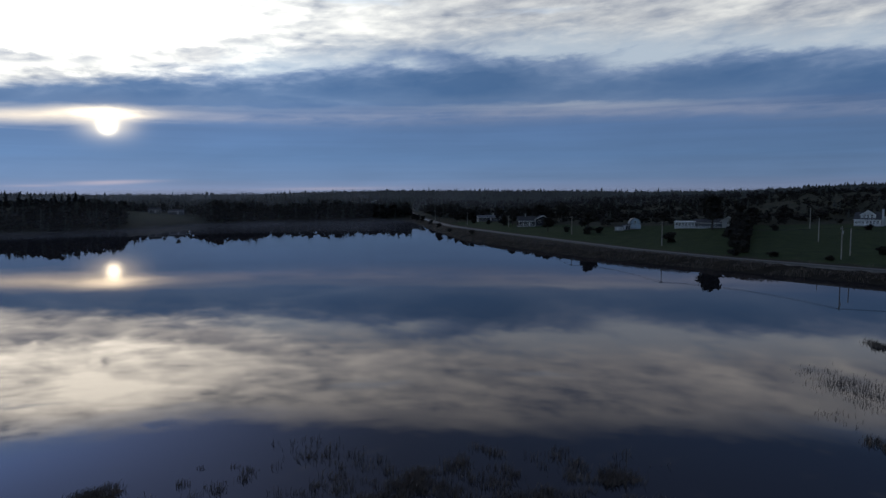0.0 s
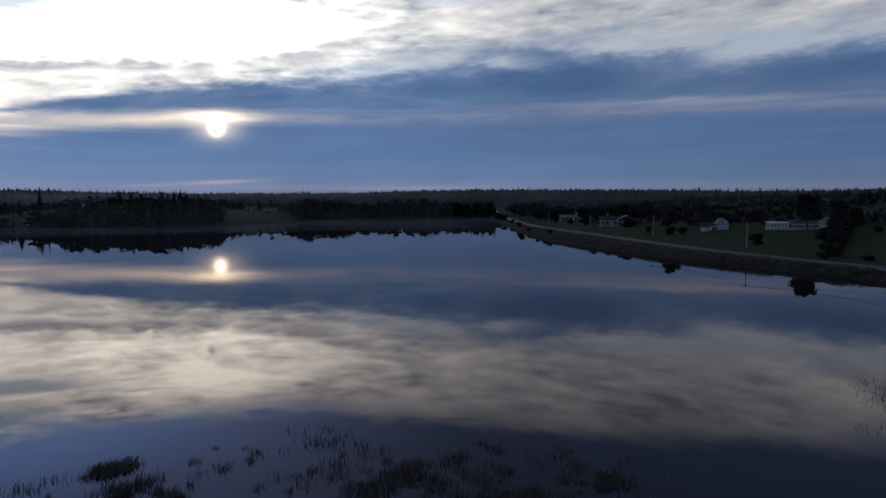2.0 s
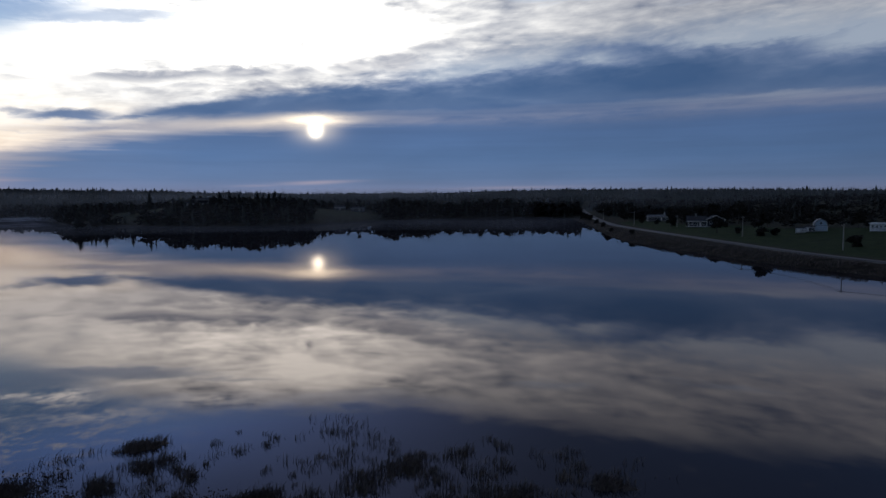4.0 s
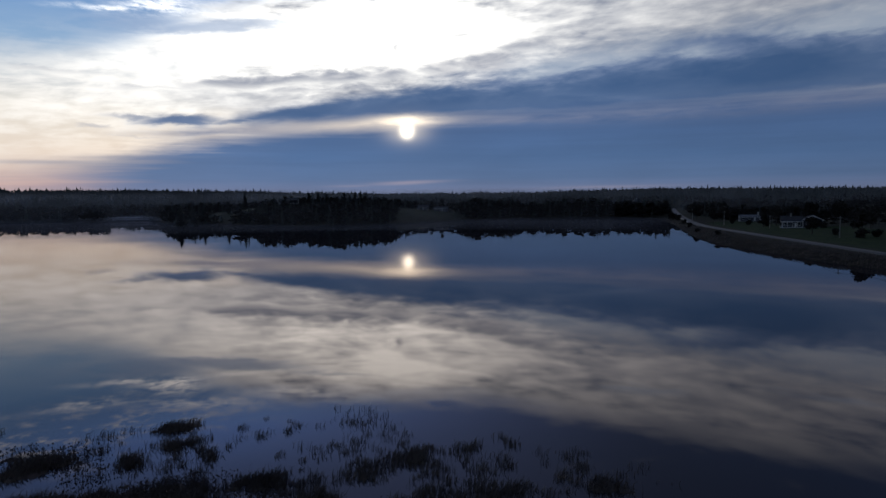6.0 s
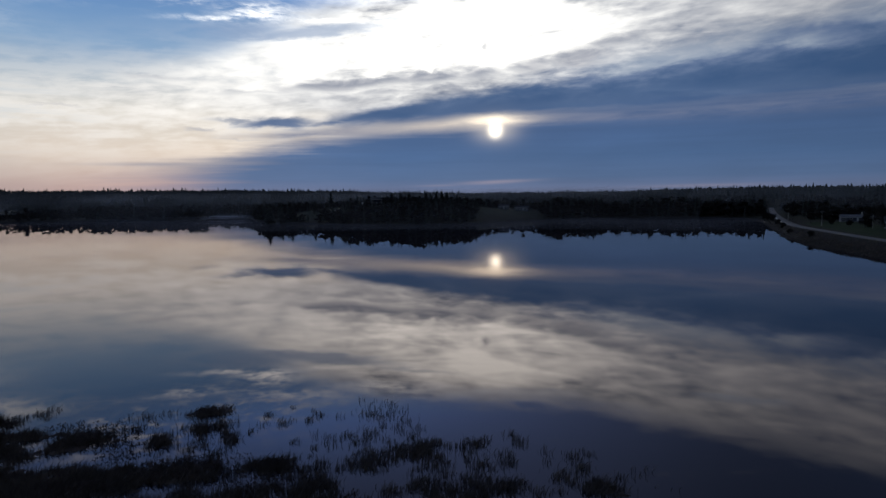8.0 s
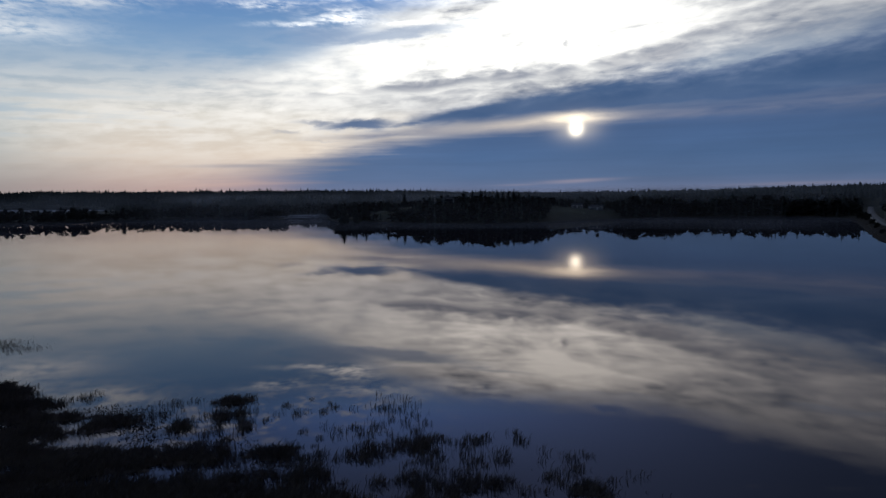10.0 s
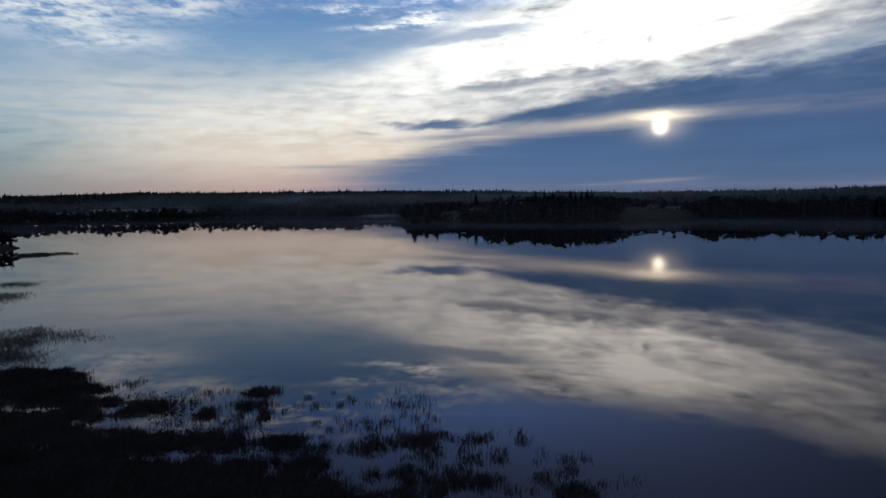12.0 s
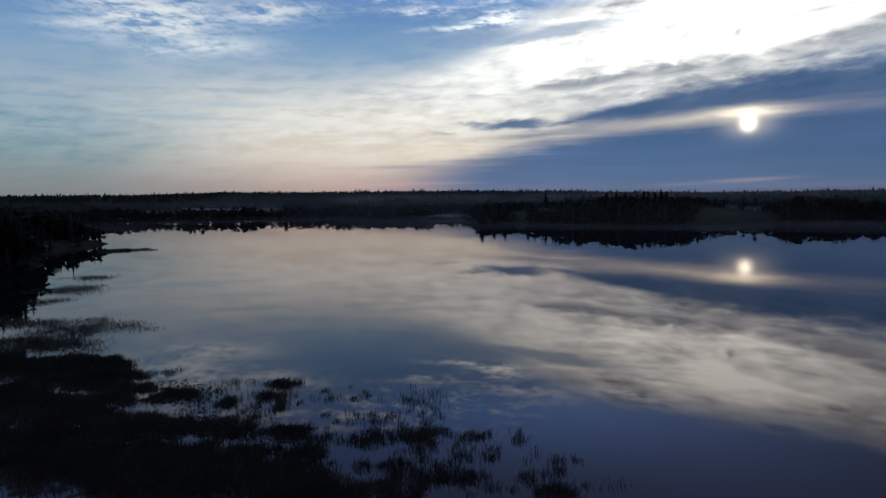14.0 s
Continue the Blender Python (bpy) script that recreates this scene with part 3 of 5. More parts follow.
def height(x, y, d=None, road=None):
    x, y = np.asarray(x, dtype=float), np.asarray(y, dtype=float)
    d = shore_distance(x, y) if d is None else d
    road = line_distance(x, y, ROAD_R, closed=False) if road is None else road
    d = d + 1.3 * waves(x, y, 23.0, 5) * np.clip(np.abs(d) / 4 + 0.4, 0, 1)
    h = np.where(d < 0, np.maximum(-1.6, d * 0.12), 1.9 * smooth01(d / 7.0))
    inland = np.clip(d - 8, 0, None)
    rise = 11.0 * (1 - np.exp(-inland / 330.0))
    rise = rise + 1.8 * smooth01((inland - 35) / 60.0) * bump(x, y, 130, 310, 160, 130)
    rise = rise + 10.5 * (1 - np.exp(-inland / 45.0)) * bump(x, y, -310, 495, 165, 110)
    rise = rise + 15.0 * smooth01((inland - 120) / 260.0) * bump(x, y, 440, 430, 330, 330)
    rise = rise + 9.0 * bump(x, y, 400, 1500, 800, 600) - 3.0 * bump(x, y, -1000, 1300, 500, 600) - 5.0 * bump(x, y, -1250, 480, 350, 200) + 13.0 * bump(x, y, -2200, 1150, 900, 900) + 26.0 * bump(x, y, -2600, 150, 700, 800)
    rise = rise + 2.2 * waves(x, y, 420.0, 9) * smooth01(inland / 300.0)
    # the ridge that makes the skyline
    far, az = np.hypot(x - 15, y - 8), np.degrees(np.arctan2(x - 15, y - 8))
    crest = 8.0 + 1900 * np.tan(np.radians(np.interp(az, SKY_AZ, SKY_EL)))
    start = 1330 + 650 * smooth01((-56 - az) / 6.0)
    w = smooth01((far - start) / 520.0)
    crest = crest + (start - 1330) * np.tan(np.radians(np.interp(az, SKY_AZ, SKY_EL))) + 2.0 * waves(x, y, 300.0, 19)
    rise = rise * (1 - w) + w * crest
    west = smooth01((-x - 560) / 90.0) * smooth01((520 - 0.12 * (x + 560) - y) / 120.0) * smooth01((y - 60) / 60.0)
    h = np.where(d < 0, h, h + np.clip(rise, 0, None) * (1 - 0.85 * west * (far < start)))
    near = smooth01((150 - np.hypot(x + 10, y + 60)) / 70.0)
    h = h * (1 - 0.75 * near * (d > 0))
    flat = 1 - smooth01((road - 7.0) / 14.0)
    return np.where(d > 0, h * (1 - flat) + flat * np.minimum(2.3, 0.35 * np.clip(d, 0, None) + 0.0), h)


def axis(lo, hi, step, far, growth):
    mid = list(np.arange(lo, hi + step, step))
    a, s = mid[-1], step
    while a < far:
        s *= growth
        a += s
        mid.append(a)
    a, s = mid[0], step
    while a > -far:
        s *= growth
        a -= s
        mid.insert(0, a)
    return np.array(mid)


def build_ground():
    xs, ys = axis(-420, 200, 4.0, 4800, 1.07), axis(-40, 640, 4.0, 4800, 1.07)
    x, y = (g.ravel() for g in np.meshgrid(xs, ys))
    d, road = shore_distance(x, y), line_distance(x, y, ROAD_R, closed=False)
    z = height(x, y, d, road)
    nx, ny = len(xs), len(ys)
    i = (np.arange(ny - 1)[:, None] * nx + np.arange(nx - 1)[None, :]).ravel()
    ob = mesh_object("ground", np.stack([x, y, z], 1), np.stack([i, i + 1, i + nx + 1, i + nx], 1), M_GROUND, smooth=True)
    lawn = inside(x, y, rounded(LAWN)) * 1.0
    for f in FIELDS:
        lawn = np.maximum(lawn, inside(x, y, rounded(f)) * 0.30)
    east = (x > -40) & (y < 560)
    verge = smooth01((26 - d) / 12.0) * (d > -3) * np.where(east, 1.0, 0.5) * (1 - lawn * (road > 6))
    peat = smooth01((2.5 - d) / 3.0)
    colour = ob.data.color_attributes.new("zone", "FLOAT_COLOR", "POINT")
    colour.data.foreach_set("color", np.stack([lawn, np.clip(verge, 0, 1), peat, np.ones_like(lawn)], 1).astype(np.float32).ravel())
    return tagged(ob, "gently rolling dark turf and woodland ground round the lake", "ground", kind="structure")


def build_water():
    n = 24
    a = np.linspace(-4800, 4800, n + 1)
    x, y = (g.ravel() for g in np.meshgrid(a, a))
    i = (np.arange(n)[:, None] * (n + 1) + np.arange(n)[None, :]).ravel()
    ob = mesh_object("water", np.stack([x, y, np.zeros_like(x)], 1), np.stack([i, i + 1, i + n + 2, i + n + 1], 1), M_WATER)
    return tagged(ob, "calm dark lake water mirroring the dawn clouds", "lake", kind="structure")


def ribbon(name, line, left, right, lift, mat, label, category):
    """A strip along a line, from left to right of it, lying on the ground."""
    pts = [line[0]]
    for a, b in zip(line, line[1:]):
        n = max(1, int(np.hypot(*(b - a)) / 4.0))
        pts += [a + (b - a) * s / n for s in range(1, n + 1)]
    pts = np.array(pts)
    t = np.gradient(pts, axis=0)
    t /= np.linalg.norm(t, axis=1)[:, None]
    side = np.stack([t[:, 1], -t[:, 0]], 1)
    rows = []
    for k, drop in ((left, -0.5), (left + 0.12, 0.0), (0.5 * (left + right), 0.06), (right - 0.12, 0.0), (right, -0.5)):
        q = pts + side * k
        c = height(pts[:, 0], pts[:, 1])
        rows.append(np.column_stack([q, c + lift + drop]))
    n, v = len(pts), np.concatenate(rows)
    f = [(r * n + s, r * n + s + 1, (r + 1) * n + s + 1, (r + 1) * n + s) for r in range(4) for s in range(n - 1)]
    ob = mesh_object(name, v, f, mat, smooth=False)
    return tagged(ob, label, category, kind="structure")


build_ground()
build_water()
ribbon("road", ROAD_R, -2.5, 2.5, 0.12, M_ASPHALT, "narrow two-lane asphalt shore road", "road")
ribbon("shoulder", ROAD_R, -3.3, -2.45, 0.07, M_GRAVEL, "pale gravel shoulder beside the shore road", "road shoulder")
ribbon("shoulder", ROAD_R, 2.45, 3.0, 0.07, M_GRAVEL, "pale gravel shoulder beside the shore road", "road shoulder")

# ---- growth: every tree is a tapered trunk with limbs and a crown of many small sprays ----
def spruce_shape(h, r, seed, whorls=15, arms=8, bare=0.10, full=True):
    """Crown of a spruce: drooping, ragged sprays in whorls. Corners and triangles."""
    g = np.random.RandomState(seed)
    v, f = [], []
    for w in range(whorls):
        s = (w + g.uniform(-0.3, 0.3)) / whorls
        z = h * (bare + (1 - bare) * max(s, 0.0))
        reach = r * (1 - max(s, 0.0)) ** 0.68 * g.uniform(0.7, 1.12) + 0.06 * r
        for a in range(arms):
            if g.rand() < 0.12:
                continue
            t = 6.283 * (a + g.uniform(-0.35, 0.35)) / arms + w * 0.7
            l = reach * g.uniform(0.6, 1.15)
            c, n = np.array([math.cos(t), math.sin(t), 0.0]), np.array([-math.sin(t), math.cos(t), 0.0])
            wide, drop = l * g.uniform(0.24, 0.40) + 0.03 * r, l * g.uniform(0.15, 0.45)
            root = np.array([0, 0, z + 0.05 * h * (1 - s)])
            mid = c * l * 0.55 + np.array([0, 0, z - drop * 0.35])
            tip = c * l + np.array([0, 0, z - drop + 0.12 * l])
            i = len(v)
            v += [root, mid + n * wide, tip, mid - n * wide, mid - np.array([0, 0, 0.22 * l])]
            f += [(i, i + 1, i + 2), (i, i + 2, i + 3)] + ([(i, i + 4, i + 1), (i, i + 3, i + 4)] if full else [])
    for z0, z1, q in ((bare, 0.50, 0.50), (0.30, 0.76, 0.36), (0.58, 0.98, 0.20)):
        i = len(v)
        v.append(np.array([0, 0, z1 * h]))
        for a in range(5):
            k = q * r * g.uniform(0.7, 1.2)
            v.append(np.array([math.cos(1.2566 * a) * k, math.sin(1.2566 * a) * k, h * (z0 + g.uniform(-0.04, 0.04))]))
        f += [(i, i + 1 + a, i + 1 + (a + 1) % 5) for a in range(5)]
    i = len(v)
    q = 0.012 * h
    v += [np.array([q, 0, h * 0.9]), np.array([-q, q, h * 0.9]), np.array([-q, -q, h * 0.9]), np.array([0, 0, h * 1.03])]
    f += [(i, i + 1, i + 3), (i + 1, i + 2, i + 3), (i + 2, i, i + 3)]
    return np.array(v), np.array(f)


def leafy_shape(h, r, seed, lobes=9, leaves=34, low=0.25, leaf=1.0):
    """Crown of a broadleaf: lobes filled with small leaf clumps."""
    g = np.random.RandomState(seed)
    v, f = [], []
    for _ in range(lobes):
        t, k, z = g.uniform(0, 6.283), g.uniform(0.1, 0.72), g.uniform(low, 0.86)
        width = 1.0 - 1.1 * abs(z - 0.55)
        c = np.array([math.cos(t) * k * r * width, math.sin(t) * k * r * width, z * h])
        size = r * g.uniform(0.32, 0.55)
        # dense heart of twigs inside the lobe
        i = len(v)
        for d in ((1, 0, 0), (0, 1, 0), (-1, 0, 0), (0, -1, 0), (0, 0, 0.8), (0, 0, -0.8)):
            v.append(c + np.array(d) * size * g.uniform(0.62, 0.9))
        f += [(i + a, i + b, i + tip) for tip in (4, 5) for a, b in ((0, 1), (1, 2), (2, 3), (3, 0))]
        for _ in range(leaves):
            d = g.normal(size=3)
            d /= np.linalg.norm(d)
            p = c + d * size * g.uniform(0.5, 1.0) * np.array([1, 1, 0.8])
            a, b = g.normal(size=3), g.normal(size=3)
            s = 0.15 * leaf * r * g.uniform(0.6, 1.3)
            a, b = a / np.linalg.norm(a) * s, b / np.linalg.norm(b) * s
            i = len(v)
            v += [p - a, p + b, p + a, p - b * 0.7]
            f += [(i, i + 1, i + 2), (i, i + 2, i + 3)]
    return np.array(v), np.array(f)


def far_spruce_shape(h, r, seed):
    """A spruce for far woods: four ragged tiers."""
    g = np.random.RandomState(seed)
    v, f = [], []
    for w in range(4):
        z0, z1, q = h * (0.06 + 0.20 * w), h * (0.43 + 0.19 * w), r * (1 - 0.20 * w)
        i = len(v)
        v.append(np.array([0, 0, z1]))
        for a in range(4):
            t = 6.283 * (a + g.uniform(-0.3, 0.3)) / 4 + w
            k = q * g.uniform(0.6, 1.15)
            v.append(np.array([math.cos(t) * k, math.sin(t) * k, z0 + g.uniform(-0.05, 0.05) * h]))
        f += [(i, i + 1 + a, i + 1 + (a + 1) % 4) for a in range(4)]
    return np.array(v), np.array(f)


def scatter(name, shapes, spots, mat, label, category, seed):
    """Woods that nobody could count: one object of many trees. Spots: x, y, z, height scale, width scale."""
    g = np.random.RandomState(seed)
    vs, fs, base = [], [], 0
    pick = g.randint(0, len(shapes), len(spots))
    for k, (sv, sf) in enumerate(shapes):
        s = spots[pick == k]
        if not len(s):
            continue
        t = g.uniform(0, 6.283, len(s))
        c, n = np.cos(t)[:, None], np.sin(t)[:, None]
        x = (sv[:, 0] * c - sv[:, 1] * n) * s[:, 4:5] + s[:, 0:1]
        y = (sv[:, 0] * n + sv[:, 1] * c) * s[:, 4:5] + s[:, 1:2]
        z = sv[:, 2] * s[:, 3:4] + s[:, 2:3]
        vs.append(np.stack([x, y, z], 2).reshape(-1, 3))
        fs.append((sf[None] + (np.arange(len(s)) * len(sv))[:, None, None] + base).reshape(-1, 3))
        base += len(s) * len(sv)
    if vs:
        tagged(mesh_object(name, np.concatenate(vs), np.concatenate(fs), mat), label, category, kind="stuff")


LAWN_R, FIELDS_R = rounded(LAWN), [rounded(f) for f in FIELDS]
YARDS = [(-470, 434, 16), (-226, 530, 34), (-338, 488, 24), (-75, 790, 22), (34, 470, 20), (-305, 66, 14)]


def wooded(x, y, d):
    ok = (d > 1.6) & (line_distance(x, y, ROAD_R, closed=False) > 9.0) & ~inside(x, y, LAWN_R)
    for f in FIELDS_R:
        ok &= ~inside(x, y, f)
    for cx, cy, r in YARDS:
        ok &= np.hypot(x - cx, y - cy) > r
    ok &= ~((x > -40) & (y < 600) & (d < 30) & (y > -30))
    ok &= np.hypot(x - 0, y + 20) > 190
    ok &= ~((x > 90) & (y < 130))
    ok &= ~((x < -735) & (x > -1300) & (y > 200 + 0.1 * (-735 - x)) & (y < 400 + 0.42 * (-735 - x)))
    return ok


def candidates(n, lo, hi, seed, a0=-92, a1=48):
    g = np.random.RandomState(seed)
    r = np.sqrt(g.uniform(lo * lo, hi * hi, n))
    a = np.radians(g.uniform(a0, a1, n))
    return r * np.sin(a), r * np.cos(a), g


def build_woods():
    near = [spruce_shape(1.0, 0.22, s, 9, 5, 0.05, False) for s in range(5)]
    slim = [spruce_shape(1.0, 0.17, s, 9, 5, 0.05, False) for s in range(20, 23)]
    leafy = [leafy_shape(1.0, 0.34, s, 5, 7, 0.12, 1.7) for s in range(4)]
    far = [far_spruce_shape(1.0, 0.24, s) for s in range(6)]
    x, y, g = candidates(64000, 190, 980, 11)
    d = shore_distance(x, y)
    dens = np.where((d < 45) | (bump(x, y, -270, 30, 90, 70) > 0.3), 1.0, np.where(d < 160, 0.42, 0.4) * np.where((x > 20) & (y < 800), np.where(waves(x, y, 120.0, 61) > -0.1, 0.85, 0.22), 1.0))
    ok = wooded(x, y, d) & (g.rand(len(x)) < dens)
    x, y, d = x[ok], y[ok], d[ok]
    z = height(x, y, d)
    size = 9.0 + 2.5 * waves(x, y, 90.0, 21) + g.uniform(-2.5, 3.0, len(x))
    spit = (x < -560) & (y < 400) & (y > 90)
    size = np.where(spit, size * np.where(d < 25, 1.12, 0.4), size * np.where((d < 60) & (x < -20), 1.05, np.where(d > 60, 0.82, 1.0)))
    tall = 1.0 + (0.10 + 0.30 * (d < 32)) * bump(x, y, -120, 600, 130, 120) + 0.75 * bump(x, y, -250, 10, 70, 80) + np.where(d < 32, 0.35, -0.30) * bump(x, y, -300, 420, 110, 60) - 0.4 * bump(x, y, -214, 500, 30, 40) - 0.55 * bump(x, y, -345, 425, 36, 36) - 0.4 * bump(x, y, 340, 400, 260, 220)
    size = np.clip(size * tall, 2.5, 19) * np.where((d < 5) & ~spit, 0.8, 1.0)
    kind = g.rand(len(x)) < np.where(spit, 0.15, np.where((x > -20) & (y < 800), 0.10, np.where(d < 14, 0.30, np.where(d < 170, 0.34, 0.45))))
    s = np.column_stack([x, y, z - 0.2, size, size * np.where(d < 40, 1.3, 1.1)])
    deep = d > 170
    scatter("spruce_wood", near + slim, s[kind & ~deep], M_NEEDLE, "dense dark spruce wood along the lake shore", "woodland", 1)
    scatter("spruce_wood", far, s[kind & deep], M_NEEDLE, "dark spruce wood behind the lakeside clearings", "woodland", 5)
    s[:, 3] *= np.where(x > 20, 0.72, 0.92) * np.where(x > 20, g.uniform(0.7, 1.25, len(x)), 1.0)
    s[:, 4] *= np.where(x > 20, g.uniform(0.9, 1.6, len(x)), 1.0)
    scatter("broadleaf_thicket", leafy, s[~kind], M_LEAF, "low broadleaf thicket with thinning autumn leaves", "woodland", 2)

    # close-grown point, trees down to the water
    g = np.random.RandomState(17)
    x, y = g.uniform(-420, -178, 6500), g.uniform(-70, 95, 6500)
    d = shore_distance(x, y)
    ok = (d > 1.5) & (g.rand(len(x)) < np.where(d < 30, 1.0, 0.25)) & ~inside(x, y, FIELDS_R[2]) & (line_distance(x, y, TIP, closed=False) > 13 + 5 * g.rand(len(x)))
    x, y, d = x[ok], y[ok], d[ok]
    size = (9.5 + 2.0 * waves(x, y, 40.0, 23) + g.uniform(-2.0, 2.5, len(x)) + 8.0 * bump(x, y, -198, 25, 26, 26)) * np.where(d < 5, 0.55, 1.0)
    scatter("spruce_wood", near, np.column_stack([x, y, height(x, y, d) - 0.3, size, size * 1.5]), M_NEEDLE, "close-grown black spruce wood on the point", "woodland", 6)

    x, y, g = candidates(26000, 980, 1900, 12)
    d = shore_distance(x, y)
    ok = wooded(x, y, d) & (g.rand(len(x)) < 0.75)
    x, y, d = x[ok], y[ok], d[ok]
    size = np.clip(7.5 + 2.0 * waves(x, y, 140.0, 22) + g.uniform(-2, 2, len(x)) + 8.0 * g.rand(len(x)) ** 12, 4, 17)
    scatter("spruce_wood", far, np.column_stack([x, y, height(x, y, d) - 0.3, size, 6.0 + 0.9 * size]), M_NEEDLE, "distant dark spruce forest on low hills", "woodland", 3)

    x, y, g = candidates(17000, 1900, 2750, 13)
    d = shore_distance(x, y)
    size = 9.5 + g.uniform(-2.0, 1.5, len(x)) + 9.0 * g.rand(len(x)) ** 14
    scatter("spruce_wood", far, np.column_stack([x, y, height(x, y, d) - 0.5, size, 12.0 + 0.7 * size]), M_NEEDLE, "far spruce forest along the skyline", "woodland", 4)


build_woods()

# ---- trees that stand out one by one ----
def tree_thing(name, h, r, seed, broad=False, shrub=False):
    """A tree with its trunk and limbs, and its crown. Height in metres; its base is at the origin."""
    g = random.Random(seed)
    root = new(name)
    bm = bmesh.new()
    if not broad:
        tube(bm, [(0, 0, -0.05 * h), (0.04 * r, 0, 0.35 * h), (0, 0.03 * r, 0.75 * h), (0, 0, 0.96 * h)], [0.018 * h, 0.013 * h, 0.007 * h, 0.002 * h], 6)
        for i in range(6):
            a, z = g.uniform(0, 6.28), h * (0.08 + 0.1 * i)
            tube(bm, [(0, 0, z), (math.cos(a) * 0.6 * r * (1 - z / h), math.sin(a) * 0.6 * r * (1 - z / h), z - 0.1 * r)], [0.005 * h, 0.002 * h], 4)
        part("trunk", bm, M_BARK, root)
        v, f = spruce_shape(h, r, seed, 19, 9)
        mesh_object("crown", v, f, M_NEEDLE, root)
    else:
        low = 0.12 if shrub else 0.30
        tube(bm, [(0, 0, -0.05 * h), (0.05 * r, 0, low * h), (0, 0.06 * r, 0.62 * h)], [0.030 * h, 0.022 * h, 0.01 * h], 7)
        for i in range(7):
            a, z = g.uniform(0, 6.28), h * g.uniform(low, 0.6)
            k = r * g.uniform(0.45, 0.75)
            tube(bm, [(0, 0, z), (math.cos(a) * k * 0.5, math.sin(a) * k * 0.5, z + 0.13 * h), (math.cos(a) * k, math.sin(a) * k, z + 0.2 * h)], [0.012 * h, 0.008 * h, 0.003 * h], 5)
        part("trunk", bm, M_BARK, root)
        v, f = leafy_shape(h, r, seed, 18 if shrub else 13, 46, 0.04 if shrub else 0.34)
        mesh_object("crown", v, f, M_LEAF, root)
    return root


def on_ground(x, y):
    return float(height(np.array([x]), np.array([y]))[0])


def stand(masters, rows, label, category, group):
    """Copies of the masters at rows of x, y, height and width factors; the first ones are the masters themselves."""
    g = random.Random(len(rows))
    for i, (x, y, tall, wide) in enumerate(rows):
        k = i % len(masters)
        m = Matrix.Translation((x, y, on_ground(x, y) - 0.1)) @ Matrix.Rotation(g.uniform(0, 6.28), 4, "Z") @ Matrix.Diagonal((wide, wide, tall, 1))
        if i < len(masters):
            masters[k].matrix_basis = m
            ob = masters[k]
        else:
            ob = masters[k].copy()
            scene.collection.objects.link(ob)
            ob.matrix_basis = m
            for part_ob in masters[k].children:
                c = part_ob.copy()
                scene.collection.objects.link(c)
                c.parent = ob
        tagged(ob, label, category, group)


def ray_spots(rows, x0, y0):
    """From azimuth in degrees, distance and top height to places and tree heights, seen from x0, y0."""
    out = []
    for az, far, top in rows:
        x, y = x0 + far * math.sin(radians(az)), y0 + far * math.cos(radians(az))
        h = max(5.0, top - on_ground(x, y))
        out.append((x, y, h, h * 1.75))
    return out


spruces = [tree_thing("spruce", 1.0, 0.19 + 0.02 * i, 300 + i) for i in range(4)]
SKYLINE = [(-42.0, 640, 26.8), (-43.5, 590, 19), (-45.5, 560, 17), (-36.9, 606, 25.8), (-36.1, 606, 26.8), (-35.4, 606, 25.6), (-34.7, 610, 22), (-33.9, 606, 26.4), (-33.5, 600, 25.2), (-33.0, 606, 26.2),
           (-32.5, 610, 27.2), (-32.1, 600, 25.0), (-31.2, 606, 23.6), (-30.6, 590, 22.0), (-29.6, 580, 20.5), (-47.5, 520, 16), (-46.4, 530, 14), (-40.0, 560, 21), (-39.2, 590, 20)]
stand(spruces, ray_spots(SKYLINE, 37.0, 15.0), "tall dark spruce rising over the lakeside wood", "tree", "spruces over the wood")
g_ = random.Random(77)
shore_rows = []
for i in range(110):
    s = g_.uniform(0, 1)
    az = -46.5 + 42.0 * s
    steps = np.arange(150.0, 720.0, 4.0)
    clear = shore_distance(steps * math.sin(radians(az)), steps * math.cos(radians(az))) > 9 + 14 * ((i * 7) % 5) / 5
    far = steps[np.argmax(clear)] if clear.any() else 720.0
    x, y = far * math.sin(radians(az)), far * math.cos(radians(az))
    d_road = line_distance(np.array([x]), np.array([y]), ROAD_R, closed=False)[0]
    if far < 690 and d_road > 14 and not any(inside(np.array([x]), np.array([y]), f)[0] for f in FIELDS_R):
        h = g_.uniform(8.0, 13.5) * (1.2 if az > -27 else 1.0)
        shore_rows.append((x, y, h, h * g_.uniform(0.85, 1.25)))
stand([tree_thing("spruce", 1.0, 0.20 + 0.02 * i, 320 + i) for i in range(4)], shore_rows, "dark spruce at the edge of the calm lake", "tree", "spruces on the shore")
west_rows = [(-208, 44, 15.5, 18.0), (-201, 41, 17.0, 19.0), (-196, 39, 17.0, 19.0), (-214, 45, 13.5, 17.0), (-205, 38, 17.0, 18.0), (-197, 33, 16.5, 19.0), (-191, 28, 17.0, 19.0), (-194, 22, 17.5, 18.0), (-188, 24, 16.0, 18.0), (-203, 35, 15.5, 18.0), (-186, 18, 17.0, 18.0), (-199, 28, 17.5, 19.0)]
